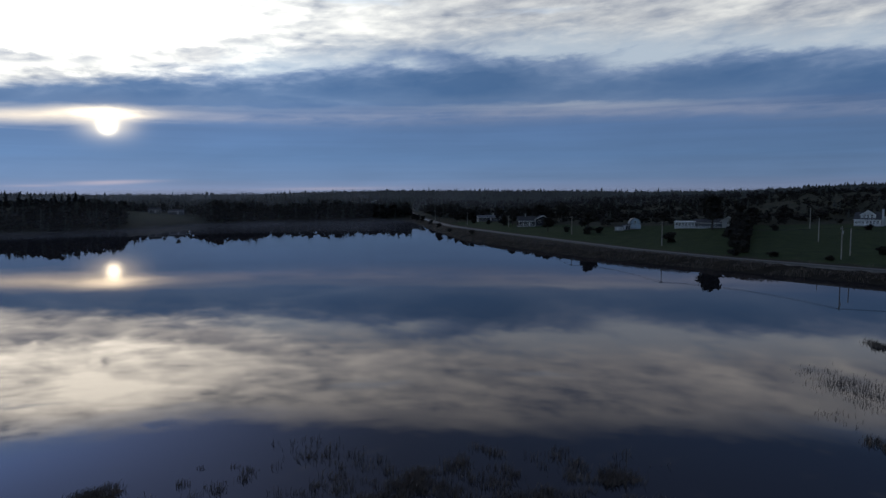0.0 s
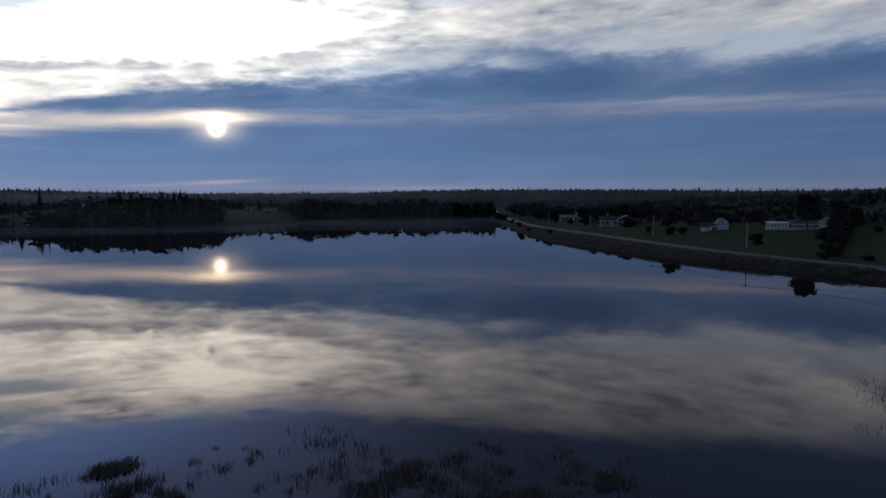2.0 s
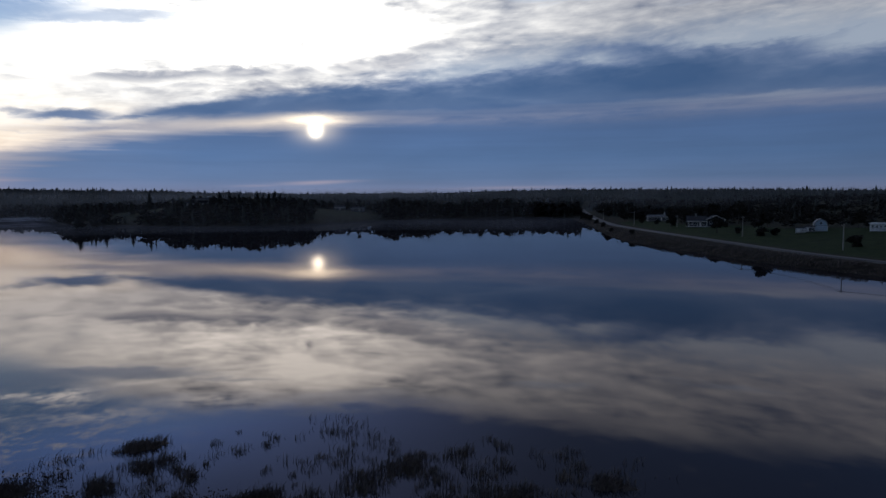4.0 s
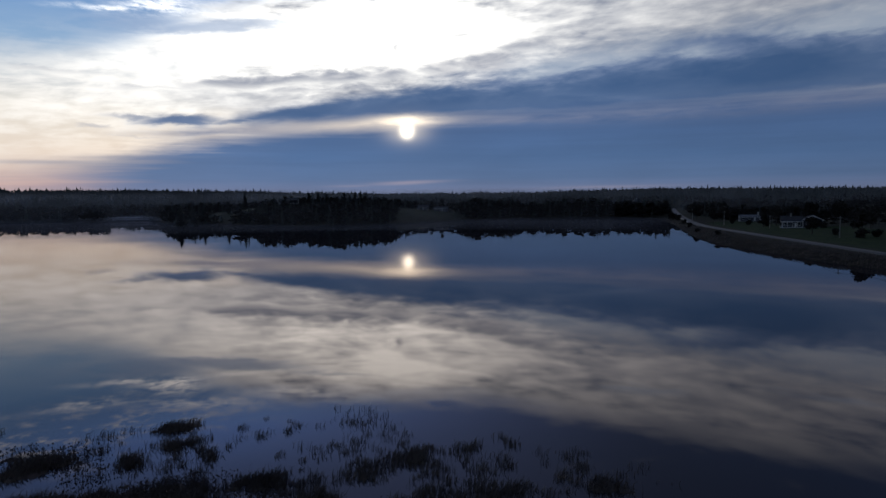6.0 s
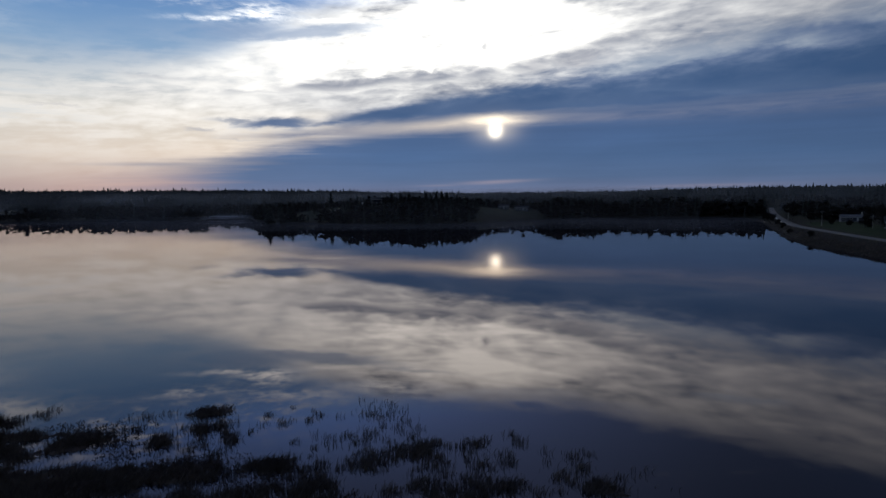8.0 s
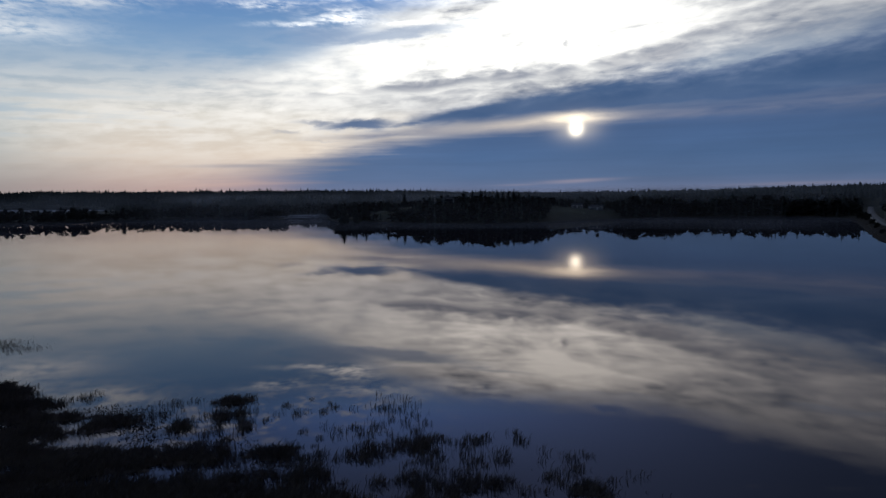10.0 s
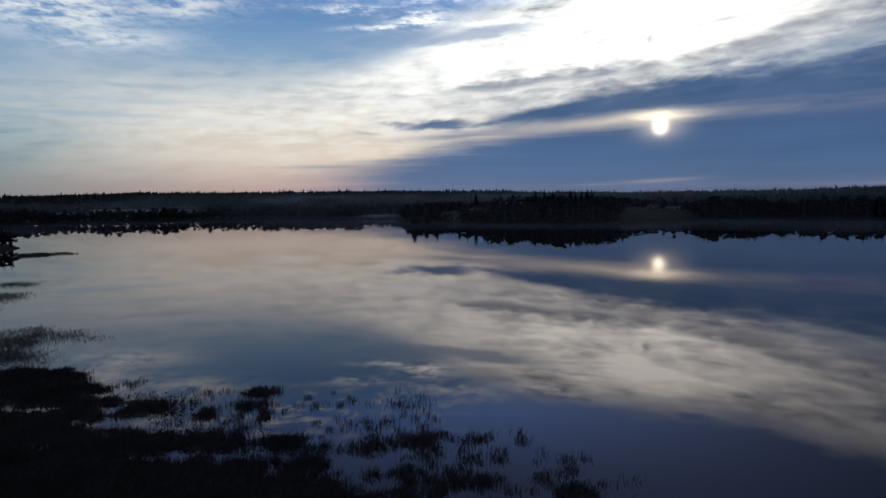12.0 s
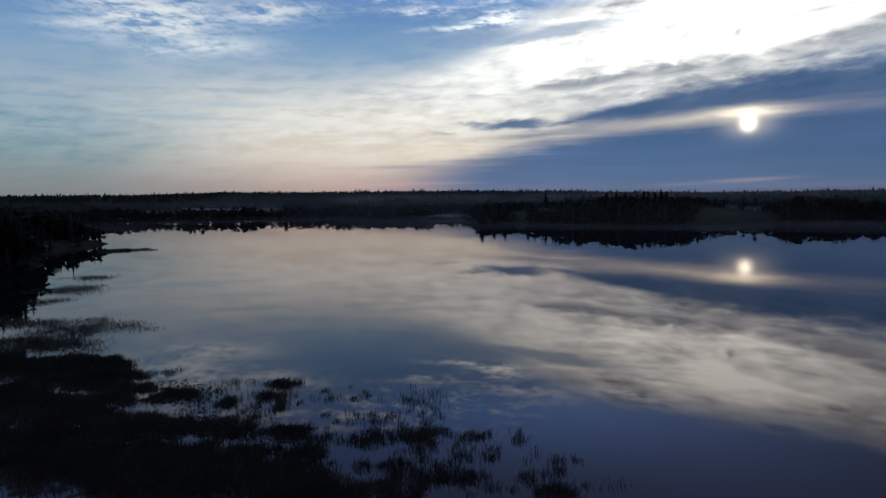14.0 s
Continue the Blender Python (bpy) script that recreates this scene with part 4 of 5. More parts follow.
for i in range(120):
    x, y = (-186 - 66 * g_.random(), 48 * g_.random() - 6) if i % 3 == 0 else (-300 - 130 * g_.random(), 20 + 68 * g_.random())
    d_here = shore_distance(np.array([x]), np.array([y]))[0]
    if d_here > 3 and line_distance(np.array([x]), np.array([y]), TIP, closed=False)[0] > 15 and not any(inside(np.array([x]), np.array([y]), f)[0] for f in FIELDS_R):
        h = g_.uniform(9.5, 13.5) + (3.5 if x > -264 else 0.0)
        west_rows.append((x, y, h, h * g_.uniform(0.9, 1.2)))
stand([tree_thing("spruce", 1.0, 0.22, 340 + i) for i in range(3)], west_rows, "dark spruce on the wooded point by the water", "tree", "spruces on the point")

# lawn trees and shrubs above the shore road
BUSHES = [(85, 249, 4.2, 6.0), (66, 302, 4.0, 5.5), (72, 305, 3.2, 4.5), (60, 320, 3.0, 4.0), (136, 270, 3.0, 4.0), (127, 191, 2.8, 4.5),
          (45, 380, 3.0, 4.5), (62, 372, 3.5, 4.5), (170, 262, 2.5, 4.0), (38, 400, 3.0, 4.5), (30, 420, 3.2, 4.0), (22, 440, 3.4, 4.0)]
stand([tree_thing("shrub", 1.0, 0.50, 380 + i, broad=True, shrub=True) for i in range(3)], BUSHES, "dark rounded shrub on the lawn", "shrub", "shrubs on the lawn")
BANK = [(-2, 420, 2.8, 4.5), (-7, 465, 3.4, 5.0), (-14, 520, 4.0, 5.5), (-19, 548, 4.5, 6.0), (4, 372, 2.4, 4.0), (-22, 562, 5.0, 6.0), (14, 330, 2.2, 3.5)]
stand([tree_thing("shrub", 1.0, 0.50, 396 + i, broad=True, shrub=True) for i in range(3)], BANK, "low dark shrub on the bank below the road", "shrub", "shrubs on the bank")
HEDGE = [(88 + 2.6 * i + 1.5 * ((i * 5) % 3), 202 + 5.4 * i, 2.2 + 0.2 * i + 0.5 * ((i * 7) % 4), 4.6 + 0.28 * i) for i in range(20)] + [(97, 196, 1.7, 4.2), (106, 183, 1.5, 3.6)]
stand([tree_thing("shrub", 1.0, 0.50, 390 + i, broad=True, shrub=True) for i in range(3)], HEDGE, "dark overgrown hedge shrub running up the lawn", "shrub", "hedge across the lawn")
BIG = [(116.5, 286, 17.0, 16.0), (43, 401, 12.5, 11.0), (51, 400, 12.0, 10.0), (59, 398, 13.5, 12.0), (72, 396, 14.5, 12.0), (140, 310, 11.5, 11.0), (67, 306, 12.5, 11.0), (52, 327, 8.5, 9.0), (36, 389, 7.5, 8.0), (17, 447, 11.0, 9.0), (-1, 506, 12.0, 9.0), (11, 455, 9.0, 7.0), (104, 240, 6.5, 8.0), (108, 322, 9.0, 9.0), (40, 456, 10.0, 9.0), (65, 396, 9.0, 9.0),
       (78, 352, 8.0, 9.0), (135, 326, 9.0, 9.0), (150, 318, 9.0, 9.0), (97, 336, 8.0, 8.0), (165, 316, 9.0, 9.0), (205, 300, 9.0, 9.0)]
stand([tree_thing("tree", 1.0, 0.40, 400 + i, broad=True) for i in range(3)], BIG, "tall dark broadleaf tree beside the lawn", "tree", "tall trees by the lawn")

# ---- reeds and sedge in the shallows ----
def blades(spots, g, tall, lean, broad=1.0):
    """Bent blades, two joints each. Corners and triangles."""
    n = len(spots)
    h = tall * g.uniform(0.5, 1.2, n)
    t = g.uniform(0, 6.283, n)
    tilt = g.normal(0.30, 0.20, n) * h
    la = g.normal(lean, 0.7, n)
    w = broad * g.uniform(0.007, 0.016, n)
    c, s = np.cos(t) * w, np.sin(t) * w
    x, y, z = spots.T
    mx, my = np.cos(la) * tilt * 0.4, np.sin(la) * tilt * 0.4
    tx, ty = np.cos(la) * tilt * 1.5, np.sin(la) * tilt * 1.5
    v = np.stack([np.stack([x - c, y - s, z], 1), np.stack([x + c, y + s, z], 1),
                  np.stack([x + mx - c, y + my - s, z + h * 0.6], 1), np.stack([x + mx + c, y + my + s, z + h * 0.6], 1),
                  np.stack([x + tx, y + ty, z + h], 1)], 1).reshape(-1, 3)
    f = (np.array([(0, 1, 3), (0, 3, 2), (2, 3, 4)])[None] + (np.arange(n) * 5)[:, None, None]).reshape(-1, 3)
    return v, f


def reed_clump(cx, cy, rx, ry, turn, dense, seed):
    """Blades in tufts; dense clumps stand on a low hummock of peat and roots."""
    g = np.random.RandomState(seed)
    tall = (0.55 if dense < 3 else 0.52 if dense < 7 else 0.60) * (1.25 if math.hypot(cx, cy) > 90 else 1.0)
    area = 3.14 * rx * ry
    stipple = dense < 4 and math.hypot(cx, cy) > 65
    n = int(min(11000 if dense < 9 else 16000, area * (dense ** 1.5) * 7))
    n = int(n * 0.55)
    if stipple:
        n = int(0.34 * dense * area * 20 / math.hypot(cx, cy) / 0.011)
        tall *= 0.72
    tufts = max(6, int(area * (1.2 if dense < 3 else 4.5)))
    tr, ta = np.sqrt(g.rand(tufts)), g.uniform(0, 6.283, tufts)
    rim = 0.75 + 0.25 * np.sin(3 * ta + seed) + 0.18 * np.sin(7 * ta + 2.0 * seed)
    size = g.uniform(0.3, 1.0, tufts) ** 2
    if stipple:
        size = np.where(waves(tr * np.cos(ta) * rx, tr * np.sin(ta) * ry * 2.0, 16.0, seed) > -0.5, 0.6 + 0.4 * size, 0.15)
    elif area > 18:
        # open water shows between the stands
        size = np.where(waves(tr * np.cos(ta) * rx, tr * np.sin(ta) * ry * 1.6, 7.5, seed) > (-0.28 if dense < 9 else -1.1), size, size * 0.02)
    which = g.choice(tufts, n, p=size / size.sum())
    spread = (0.10 + 0.26 * size[which]) * (1.0 if dense < 7 else 1.3)
    if stipple:
        spread = g.uniform(0.5, 1.6, n)
    u = tr[which] * rim[which] * np.cos(ta[which]) * rx + g.normal(0, 1, n) * spread
    v = tr[which] * rim[which] * np.sin(ta[which]) * ry + g.normal(0, 1, n) * spread * 1.2
    c, s = math.cos(radians(turn)), math.sin(radians(turn))
    spots = np.stack([cx + u * c - v * s, cy + u * s + v * c, np.full(n, -0.10)], 1)
    vv, ff = blades(spots, g, tall * (0.75 + 0.5 * size[which]), radians(turn + 10), 1.35 if stipple else 1.7)
    if dense >= 8:
        # hummocks: low ragged cushions of roots and mud under the tufts
        hv, hf, base = [], [], len(vv)
        for k in [k for k in np.argsort(-size)[: int(tufts * 0.55)] if size[k] > 0.08]:
            px, py = tr[k] * rim[k] * math.cos(ta[k]) * rx, tr[k] * rim[k] * math.sin(ta[k]) * ry
            q = (0.12 + 0.30 * size[k]) * (0.8 if dense < 7 else 1.25)
            i = base + len(hv)
            hv.append((cx + px * c - py * s, cy + px * s + py * c, 0.06 + 0.12 * size[k]))
            ph = g.uniform(0, 6.283)
            for ring, lift in ((0.6, 0.05), (1.0, -0.06)):
                for a in range(14):
                    t = a * 0.4488
                    w = q * ring * (1.0 + 0.22 * math.sin(3 * t + ph) + 0.16 * g.uniform(-1, 1))
                    x, y = px + w * 1.25 * math.cos(t), py + w * math.sin(t)
                    hv.append((cx + x * c - y * s, cy + x * s + y * c, lift))
            for a in range(14):
                b = (a + 1) % 14
                hf += [(i, i + 1 + a, i + 1 + b), (i + 1 + a, i + 15 + a, i + 15 + b), (i + 1 + a, i + 15 + b, i + 1 + b)]
        vv, ff = np.concatenate([vv, np.array(hv)]), np.concatenate([ff, np.array(hf)])
    return mesh_object("reed_clump", vv, ff, M_REED)


def peat_mat(cx, cy, rx, ry, turn, open_water, seed):
    """A floating mat of roots and mud, just awash, with pools in it."""
    step = 0.22
    nx, ny = int(2.3 * rx / step), int(2.3 * ry / step)
    u, v = (q.ravel() for q in np.meshgrid(np.linspace(-1.15 * rx, 1.15 * rx, nx), np.linspace(-1.15 * ry, 1.15 * ry, ny)))
    g = np.random.RandomState(seed)
    r = np.hypot(u / rx, v / ry)
    z = 0.42 * (0.92 - r) + 0.24 * waves(u, v, 4.6, seed) + 0.15 * waves(u, v, 1.5, seed + 1) + g.normal(0, 0.025, len(u)) - open_water - 2.0 * np.clip(r - 0.98, 0, None)
    z = np.clip(z, -0.12, 0.10 + 0.25 * (z - 0.10))
    c, s = math.cos(radians(turn)), math.sin(radians(turn))
    i = (np.arange(ny - 1)[:, None] * nx + np.arange(nx - 1)[None, :]).ravel()
    q = np.stack([i, i + 1, i + nx + 1, i + nx], 1)
    q = q[(z[q] > -0.115).any(axis=1)]
    used, back = np.unique(q, return_inverse=True)
    p = np.stack([cx + u * c - v * s, cy + u * s + v * c, z], 1)[used]
    return mesh_object("reed_mat", p, back.reshape(-1, 4), M_PEAT)


MARSH_WEST = [(-28.5, 45.6, 2.0, 1.5, 40, 9), (-25.4, 42.9, 2.4, 1.4, 49, 7), (-21.7, 42.1, 0.9, 2.4, 49, 6), (-31.9, 35.4, 3.4, 2.4, 49, 8), (-26.1, 38.5, 1.5, 2.0, 49, 7),
              (-42.1, 37.6, 2.9, 1.7, 49, 2), (-50.5, 28.0, 10.5, 6.5, 20, 9), (-37.5, 23.0, 6.3, 4.8, 49, 8), (-79.7, 35.1, 11.4, 10.8, 48, 3)]
MARSH_FAR = [(-68.0, 28.9, 8.5, 5.9, 48, 3.9), (-134.0, 41.6, 10.2, 9.0, 47, 3), (-157.3, 51.7, 8.4, 7.5, 46, 2), (-116.7, 35.3, 4.8, 4.9, 47, 3.5), (-257.2, 82.6, 12.0, 14.0, 43, 6)]
MARSH_NEAR = [(-24.6, 30.6, 8.3, 3.3, 49, 8), (-16.3, 24.8, 9.9, 5.7, 50, 8), (-17.4, 36.1, 2.5, 3.7, 49, 4), (-9.2, 37.7, 3.4, 5.2, 49, 6), (-8.2, 43.7, 2.4, 1.9, 49, 5),
              (-5.7, 47.4, 2.6, 3.1, 49, 6), (0.1, 42.2, 4.5, 3.9, 50, 5), (-3.2, 51.5, 1.2, 1.3, 49, 5), (-0.3, 53.5, 0.6, 2.0, 49, 4), (8.6, 48.2, 1.9, 1.3, 20, 8)]
MARSH_EAST = [(4.8, 50.9, 3.4, 3.2, 49, 1.0), (-12.8, 53.4, 3.6, 4.5, 49, 0.7), (-1.0, 36.8, 3.9, 2.2, 50, 8), (-15.1, 54.4, 4.4, 3.6, -2, 0.8), (40.3, 70.2, 3.6, 9.2, -2, 1.5),
              (56.1, 89.4, 1.4, 3.4, -2, 4), (32.1, 54.3, 0.9, 1.9, -2, 6), (32.9, 61.1, 1.6, 0.7, -2, 2)]


def bank_growth():
    """Rank grass along the road bank and the water's edge."""
    g = np.random.RandomState(5)
    n = 24000
    seg = np.array(SHORE_EAST[2:], dtype=float)
    k = g.randint(0, len(seg) - 1, n)
    t = g.rand(n)[:, None]
    p = seg[k] * (1 - t) + seg[k + 1] * t + g.normal(0, 5.0, (n, 2)) + np.array([4.0, 1.5])
    d = shore_distance(p[:, 0], p[:, 1])
    road = line_distance(p[:, 0], p[:, 1], ROAD_R, closed=False)
    clump = waves(p[:, 0], p[:, 1], 11.0, 41) > -0.25
    p, d, road = p[(d > -0.6) & (road > 4.8) & clump], d[(d > -0.6) & (road > 4.8) & clump], road[(d > -0.6) & (road > 4.8) & clump]
    z = height(p[:, 0], p[:, 1], d, road)
    v, f = blades(np.column_stack([p, z - 0.1]), g, 0.8, 0.3, 4.0)
    tagged(mesh_object("bank_grass", v, f, M_REED), "rank brown grass on the bank between road and water", "grass", kind="stuff")


bank_growth()
MARSH_MATS = [(-60, 23, 9.0, 4.5, 20, 9), (-28, 22, 6.5, 4.0, 40, 9), (-24, 28.5, 5.0, 2.4, 45, 9), (-36, 29.5, 4.5, 2.2, 40, 9), (-16, 29.5, 4.5, 2.5, 50, 8), (-20, 23, 6.0, 3.0, 45, 9), (-45.0, 31.5, 5.0, 3.6, 30, 9), (-37.5, 24.5, 5.5, 3.0, 40, 9), (-43.0, 22.5, 8.0, 4.0, 30, 9), (-31.0, 26.5, 5.5, 3.0, 40, 9), (-75.0, 25.0, 8.0, 4.0, 20, 3.5), (-71, 30, 8.0, 4.5, 30, 3), (-92, 28, 10.0, 5.0, 20, 2.5), (-24, 20, 9.0, 5.0, 40, 8), (-10, 28, 7.0, 4.5, 50, 8), (-34, 14, 8.0, 6.0, 30, 8), (-3, 33.5, 4.5, 3.0, 50, 8), (-52, 16, 8.0, 9.0, 45, 8), (-20, 27.5, 6.0, 2.0, 45, 7), (-66, 20, 8.0, 6.0, 48, 6), (-14, 33, 4.0, 2.5, 55, 6),
              (-22, 31.5, 7.0, 1.8, 50, 9), (-13, 31.5, 5.5, 2.6, 52, 9), (-8, 32.5, 4.5, 2.4, 50, 9), (-14.5, 39.5, 2.6, 1.9, 45, 9), (-10.5, 28, 6.5, 3.0, 50, 9), (-5, 36, 3.2, 1.8, 48, 8), (-40, 31, 7.0, 1.6, 45, 9), (-55, 31, 9.0, 3.0, 38, 9)]
TUFTS = [(-7.5, 46, 4.5, 3.5, 30, 1.5), (-2, 46.5, 4.0, 3.0, 40, 1.6), (2.5, 45, 2.2, 1.6, 20, 3), (-13, 47, 4.0, 3.0, 40, 1.2), (-10, 50, 4.0, 2.5, 40, 1.0), (0.5, 49.5, 3.5, 2.0, 40, 1.4), (-20, 47.5, 3.5, 1.2, 40, 1.6), (10.5, 51, 2.5, 2.0, 40, 0.8), (-31, 39.5, 2.6, 1.0, 49, 2), (-19.5, 36.2, 4.4, 1.9, 47, 3.5), (-33, 41.5, 4.0, 1.2, 47, 1.5)]
for i, row in enumerate(MARSH_WEST + MARSH_FAR + MARSH_NEAR + MARSH_EAST + MARSH_MATS + TUFTS):
    how = "sparse" if row[5] < 3 else "dense"
    if row[5] >= 8 and row[2] * row[3] > 8:
        tagged(peat_mat(row[0], row[1], row[2], row[3], row[4], 0.19 if row[5] == 8 else 0.15, 500 + i), "dark wet mat of roots and dead reeds awash in the shallows", "reed mat", "mats in the shallows", "stuff")
    tagged(reed_clump(*row, 100 + i), how + " clump of dark brown reeds standing in shallow water", "reeds", "reed clumps in the shallows", "stuff")


def scattered_tufts():
    """Many small tufts through the open shallows, thinning out towards deep water."""
    g = np.random.RandomState(9)
    n = 260
    x, y = g.uniform(-24, 12, n), g.uniform(33, 54, n)
    thin = np.clip((y - 0.35 * x - 40) / 22.0, 0, 1)
    keep = (g.rand(n) > 0.25 + 0.6 * thin) & (waves(x, y, 14.0, 51) > -0.35)
    x, y, thin = x[keep], y[keep], thin[keep]
    size = g.uniform(0.25, 1.0, len(x)) ** 1.6 * (1.0 - 0.6 * thin)
    spots, tall = [], []
    for cx, cy, s in zip(x, y, size):
        m = int(7 + 70 * s)
        spots.append(np.column_stack([cx + g.normal(0, 0.14 + 0.34 * s, m), cy + g.normal(0, 0.14 + 0.30 * s, m), np.full(m, -0.1)]))
        tall.append(np.full(m, 0.32 + 0.4 * s))
    v, f = blades(np.concatenate(spots), g, np.concatenate(tall), 0.9, 1.7)
    tagged(mesh_object("reed_tufts", v, f, M_REED), "scattered small tufts of dark reeds in open shallow water", "reeds", kind="stuff")


scattered_tufts()


def seed_heads(cx, cy, rx, ry, turn, n, seed):
    """Dead rushes with round dark seed heads, standing in open water."""
    g = np.random.RandomState(seed)
    a, q = g.uniform(0, 6.283, n), np.sqrt(g.rand(n)) * (0.8 + 0.2 * np.sin(3 * g.uniform(0, 6.283, n)))
    u, v = q * np.cos(a) * rx, q * np.sin(a) * ry
    keep = waves(u, v, 3.0, seed) > -0.55
    u, v = u[keep], v[keep]
    c, s = math.cos(radians(turn)), math.sin(radians(turn))
    x, y = cx + u * c - v * s, cy + u * s + v * c
    tall = g.uniform(0.25, 0.6, len(x))
    lean = g.normal(0, 0.10, (len(x), 2))
    w = 0.013
    stem = np.stack([np.stack([x - w, y, np.full(len(x), -0.08)], 1), np.stack([x + w, y, np.full(len(x), -0.08)], 1), np.stack([x + lean[:, 0], y + lean[:, 1], tall], 1)], 1).reshape(-1, 3)
    stem_faces = np.arange(len(x) * 3).reshape(-1, 3)
    size = g.uniform(0.045, 0.085, len(x))
    ball = np.array([(1, 0, 0), (0, 1, 0), (-1, 0, 0), (0, -1, 0), (0, 0, 1.3), (0, 0, -1.0)])
    tri = np.array([(0, 1, 4), (1, 2, 4), (2, 3, 4), (3, 0, 4), (1, 0, 5), (2, 1, 5), (3, 2, 5), (0, 3, 5)])
    centre = np.stack([x + lean[:, 0], y + lean[:, 1], tall], 1)
    heads = (centre[:, None] + ball[None] * size[:, None, None]).reshape(-1, 3)
    head_faces = (tri[None] + (np.arange(len(x)) * 6)[:, None, None]).reshape(-1, 3) + len(stem)
    ob = mesh_object("rushes", np.concatenate([stem, heads]), np.concatenate([stem_faces, head_faces]), M_PEAT)
    tagged(ob, "dead rushes with round dark seed heads in shallow water", "rushes", "rushes in the shallows", "stuff")


for i, row in enumerate([(-19.3, 36.3, 4.6, 2.2, 47, 520), (-31.5, 37.2, 3.6, 2.4, 47, 380), (-27.2, 35.4, 2.6, 1.4, 47, 160), (-12.5, 36.6, 3.0, 1.8, 47, 240), (-35.5, 36.5, 2.4, 1.4, 47, 110)]):
    seed_heads(*row, 900 + i)

# ---- houses, poles and other things along the shore ----
def facing(x, y, twist=0.0, z=None):
    """A pose on the ground whose front (local -y) looks over the lake towards the marsh."""
    a = math.degrees(math.atan2(15.0 - x, -(8.0 - y)))
    return pose(x, y, on_ground(x, y) if z is None else z, 0, 0, a + twist)


def window(parent, u, z, w, h, y=0.0, mat=None):
    """A window in a front wall that stands at y: frame with a glazing bar, sill and panes."""
    bm = bmesh.new()
    t = 0.11
    for x0, z0, x1, z1 in ((u - w / 2 - t, z + h, u + w / 2 + t, z + h + t), (u - w / 2 - t, z - t, u + w / 2 + t, z), (u - w / 2 - t, z, u - w / 2, z + h), (u + w / 2, z, u + w / 2 + t, z + h), (u - 0.03, z, u + 0.03, z + h)):
        box(bm, x0, y - 0.07, z0, x1, y + 0.02, z1)
    frame_ob = part("window_frame", bm, M_TRIM, parent)
    for x0, x1 in ((u - w / 2, u - 0.03), (u + 0.03, u + w / 2)):
        bm = bmesh.new()
        box(bm, x0, y - 0.03, z, x1, y + 0.01, z + h)
        part("pane", bm, mat or M_GLASS, frame_ob)
    return frame_ob


def door(parent, u, z, y=0.0, mat=None, w=0.95, h=2.05):
    bm = bmesh.new()
    box(bm, u - w / 2, y - 0.05, z, u + w / 2, y + 0.01, z + h, 0.01)
    leaf = part("door", bm, mat or M_TRIM, parent)
    bm = bmesh.new()
    box(bm, u + w * 0.34, y - 0.10, z + 0.98, u + w * 0.42, y - 0.04, z + 1.06)
    part("door_handle", bm, M_STEEL, leaf)


def walls(parent, x0, x1, y0, y1, z0, z1, mat, boards=True):
    """A body with lapped siding boards on its front."""
    bm = bmesh.new()
    box(bm, x0, y0, z0, x1, y1, z1)
    body = part("wall", bm, mat, parent)
    if boards:
        bm = bmesh.new()
        n = int((z1 - z0) / 0.30)
        for i in range(n):
            z = z0 + i * 0.30
            prism(bm, [(y0 - 0.045, z), (y0 + 0.002, z), (y0 + 0.002, z + 0.29), (y0 - 0.008, z + 0.29)], x0, x1)
        for v in bm.verts:
            v.co = (v.co.y, v.co.x, v.co.z)
        part("siding", bm, mat, body)
    for x in (x0, x1):
        bm = bmesh.new()
        box(bm, x - 0.08, y0 - 0.06, z0, x + 0.08, y0 + 0.06, z1)
        part("corner_board", bm, M_TRIM, body)
    return body


def roof_along(parent, x0, x1, y0, y1, z, rise, mat, over=0.45, thick=0.18):
    """Gabled roof with its ridge along x; two slabs with thickness, and white eaves boards."""
    ym = (y0 + y1) / 2
    k = rise / (ym - y0)
    bm = bmesh.new()
    prism(bm, [(y0 - over, z - over * k), (ym, z + rise), (y1 + over, z - over * k), (y1 + over, z - over * k + thick), (ym, z + rise + thick), (y0 - over, z - over * k + thick)], x0 - over, x1 + over)
    for v in bm.verts:
        v.co = (v.co.y, v.co.x, v.co.z)
    r = part("roof", bm, mat, parent)
    bm = bmesh.new()
    box(bm, x0 - over, y0 - over - 0.05, z - over * k - 0.06, x1 + over, y0 - over + 0.003, z - over * k + thick + 0.02)
    part("eaves_board", bm, M_TRIM, r)
    bm = bmesh.new()
    prism(bm, [(y0, z), (ym, z + rise - 0.01), (y1, z)], x0, x1)
    for v in bm.verts:
        v.co = (v.co.y, v.co.x, v.co.z)
    part("gable", bm, M_GREYWALL if mat is M_ROOF else M_WHITE, parent)
    return r


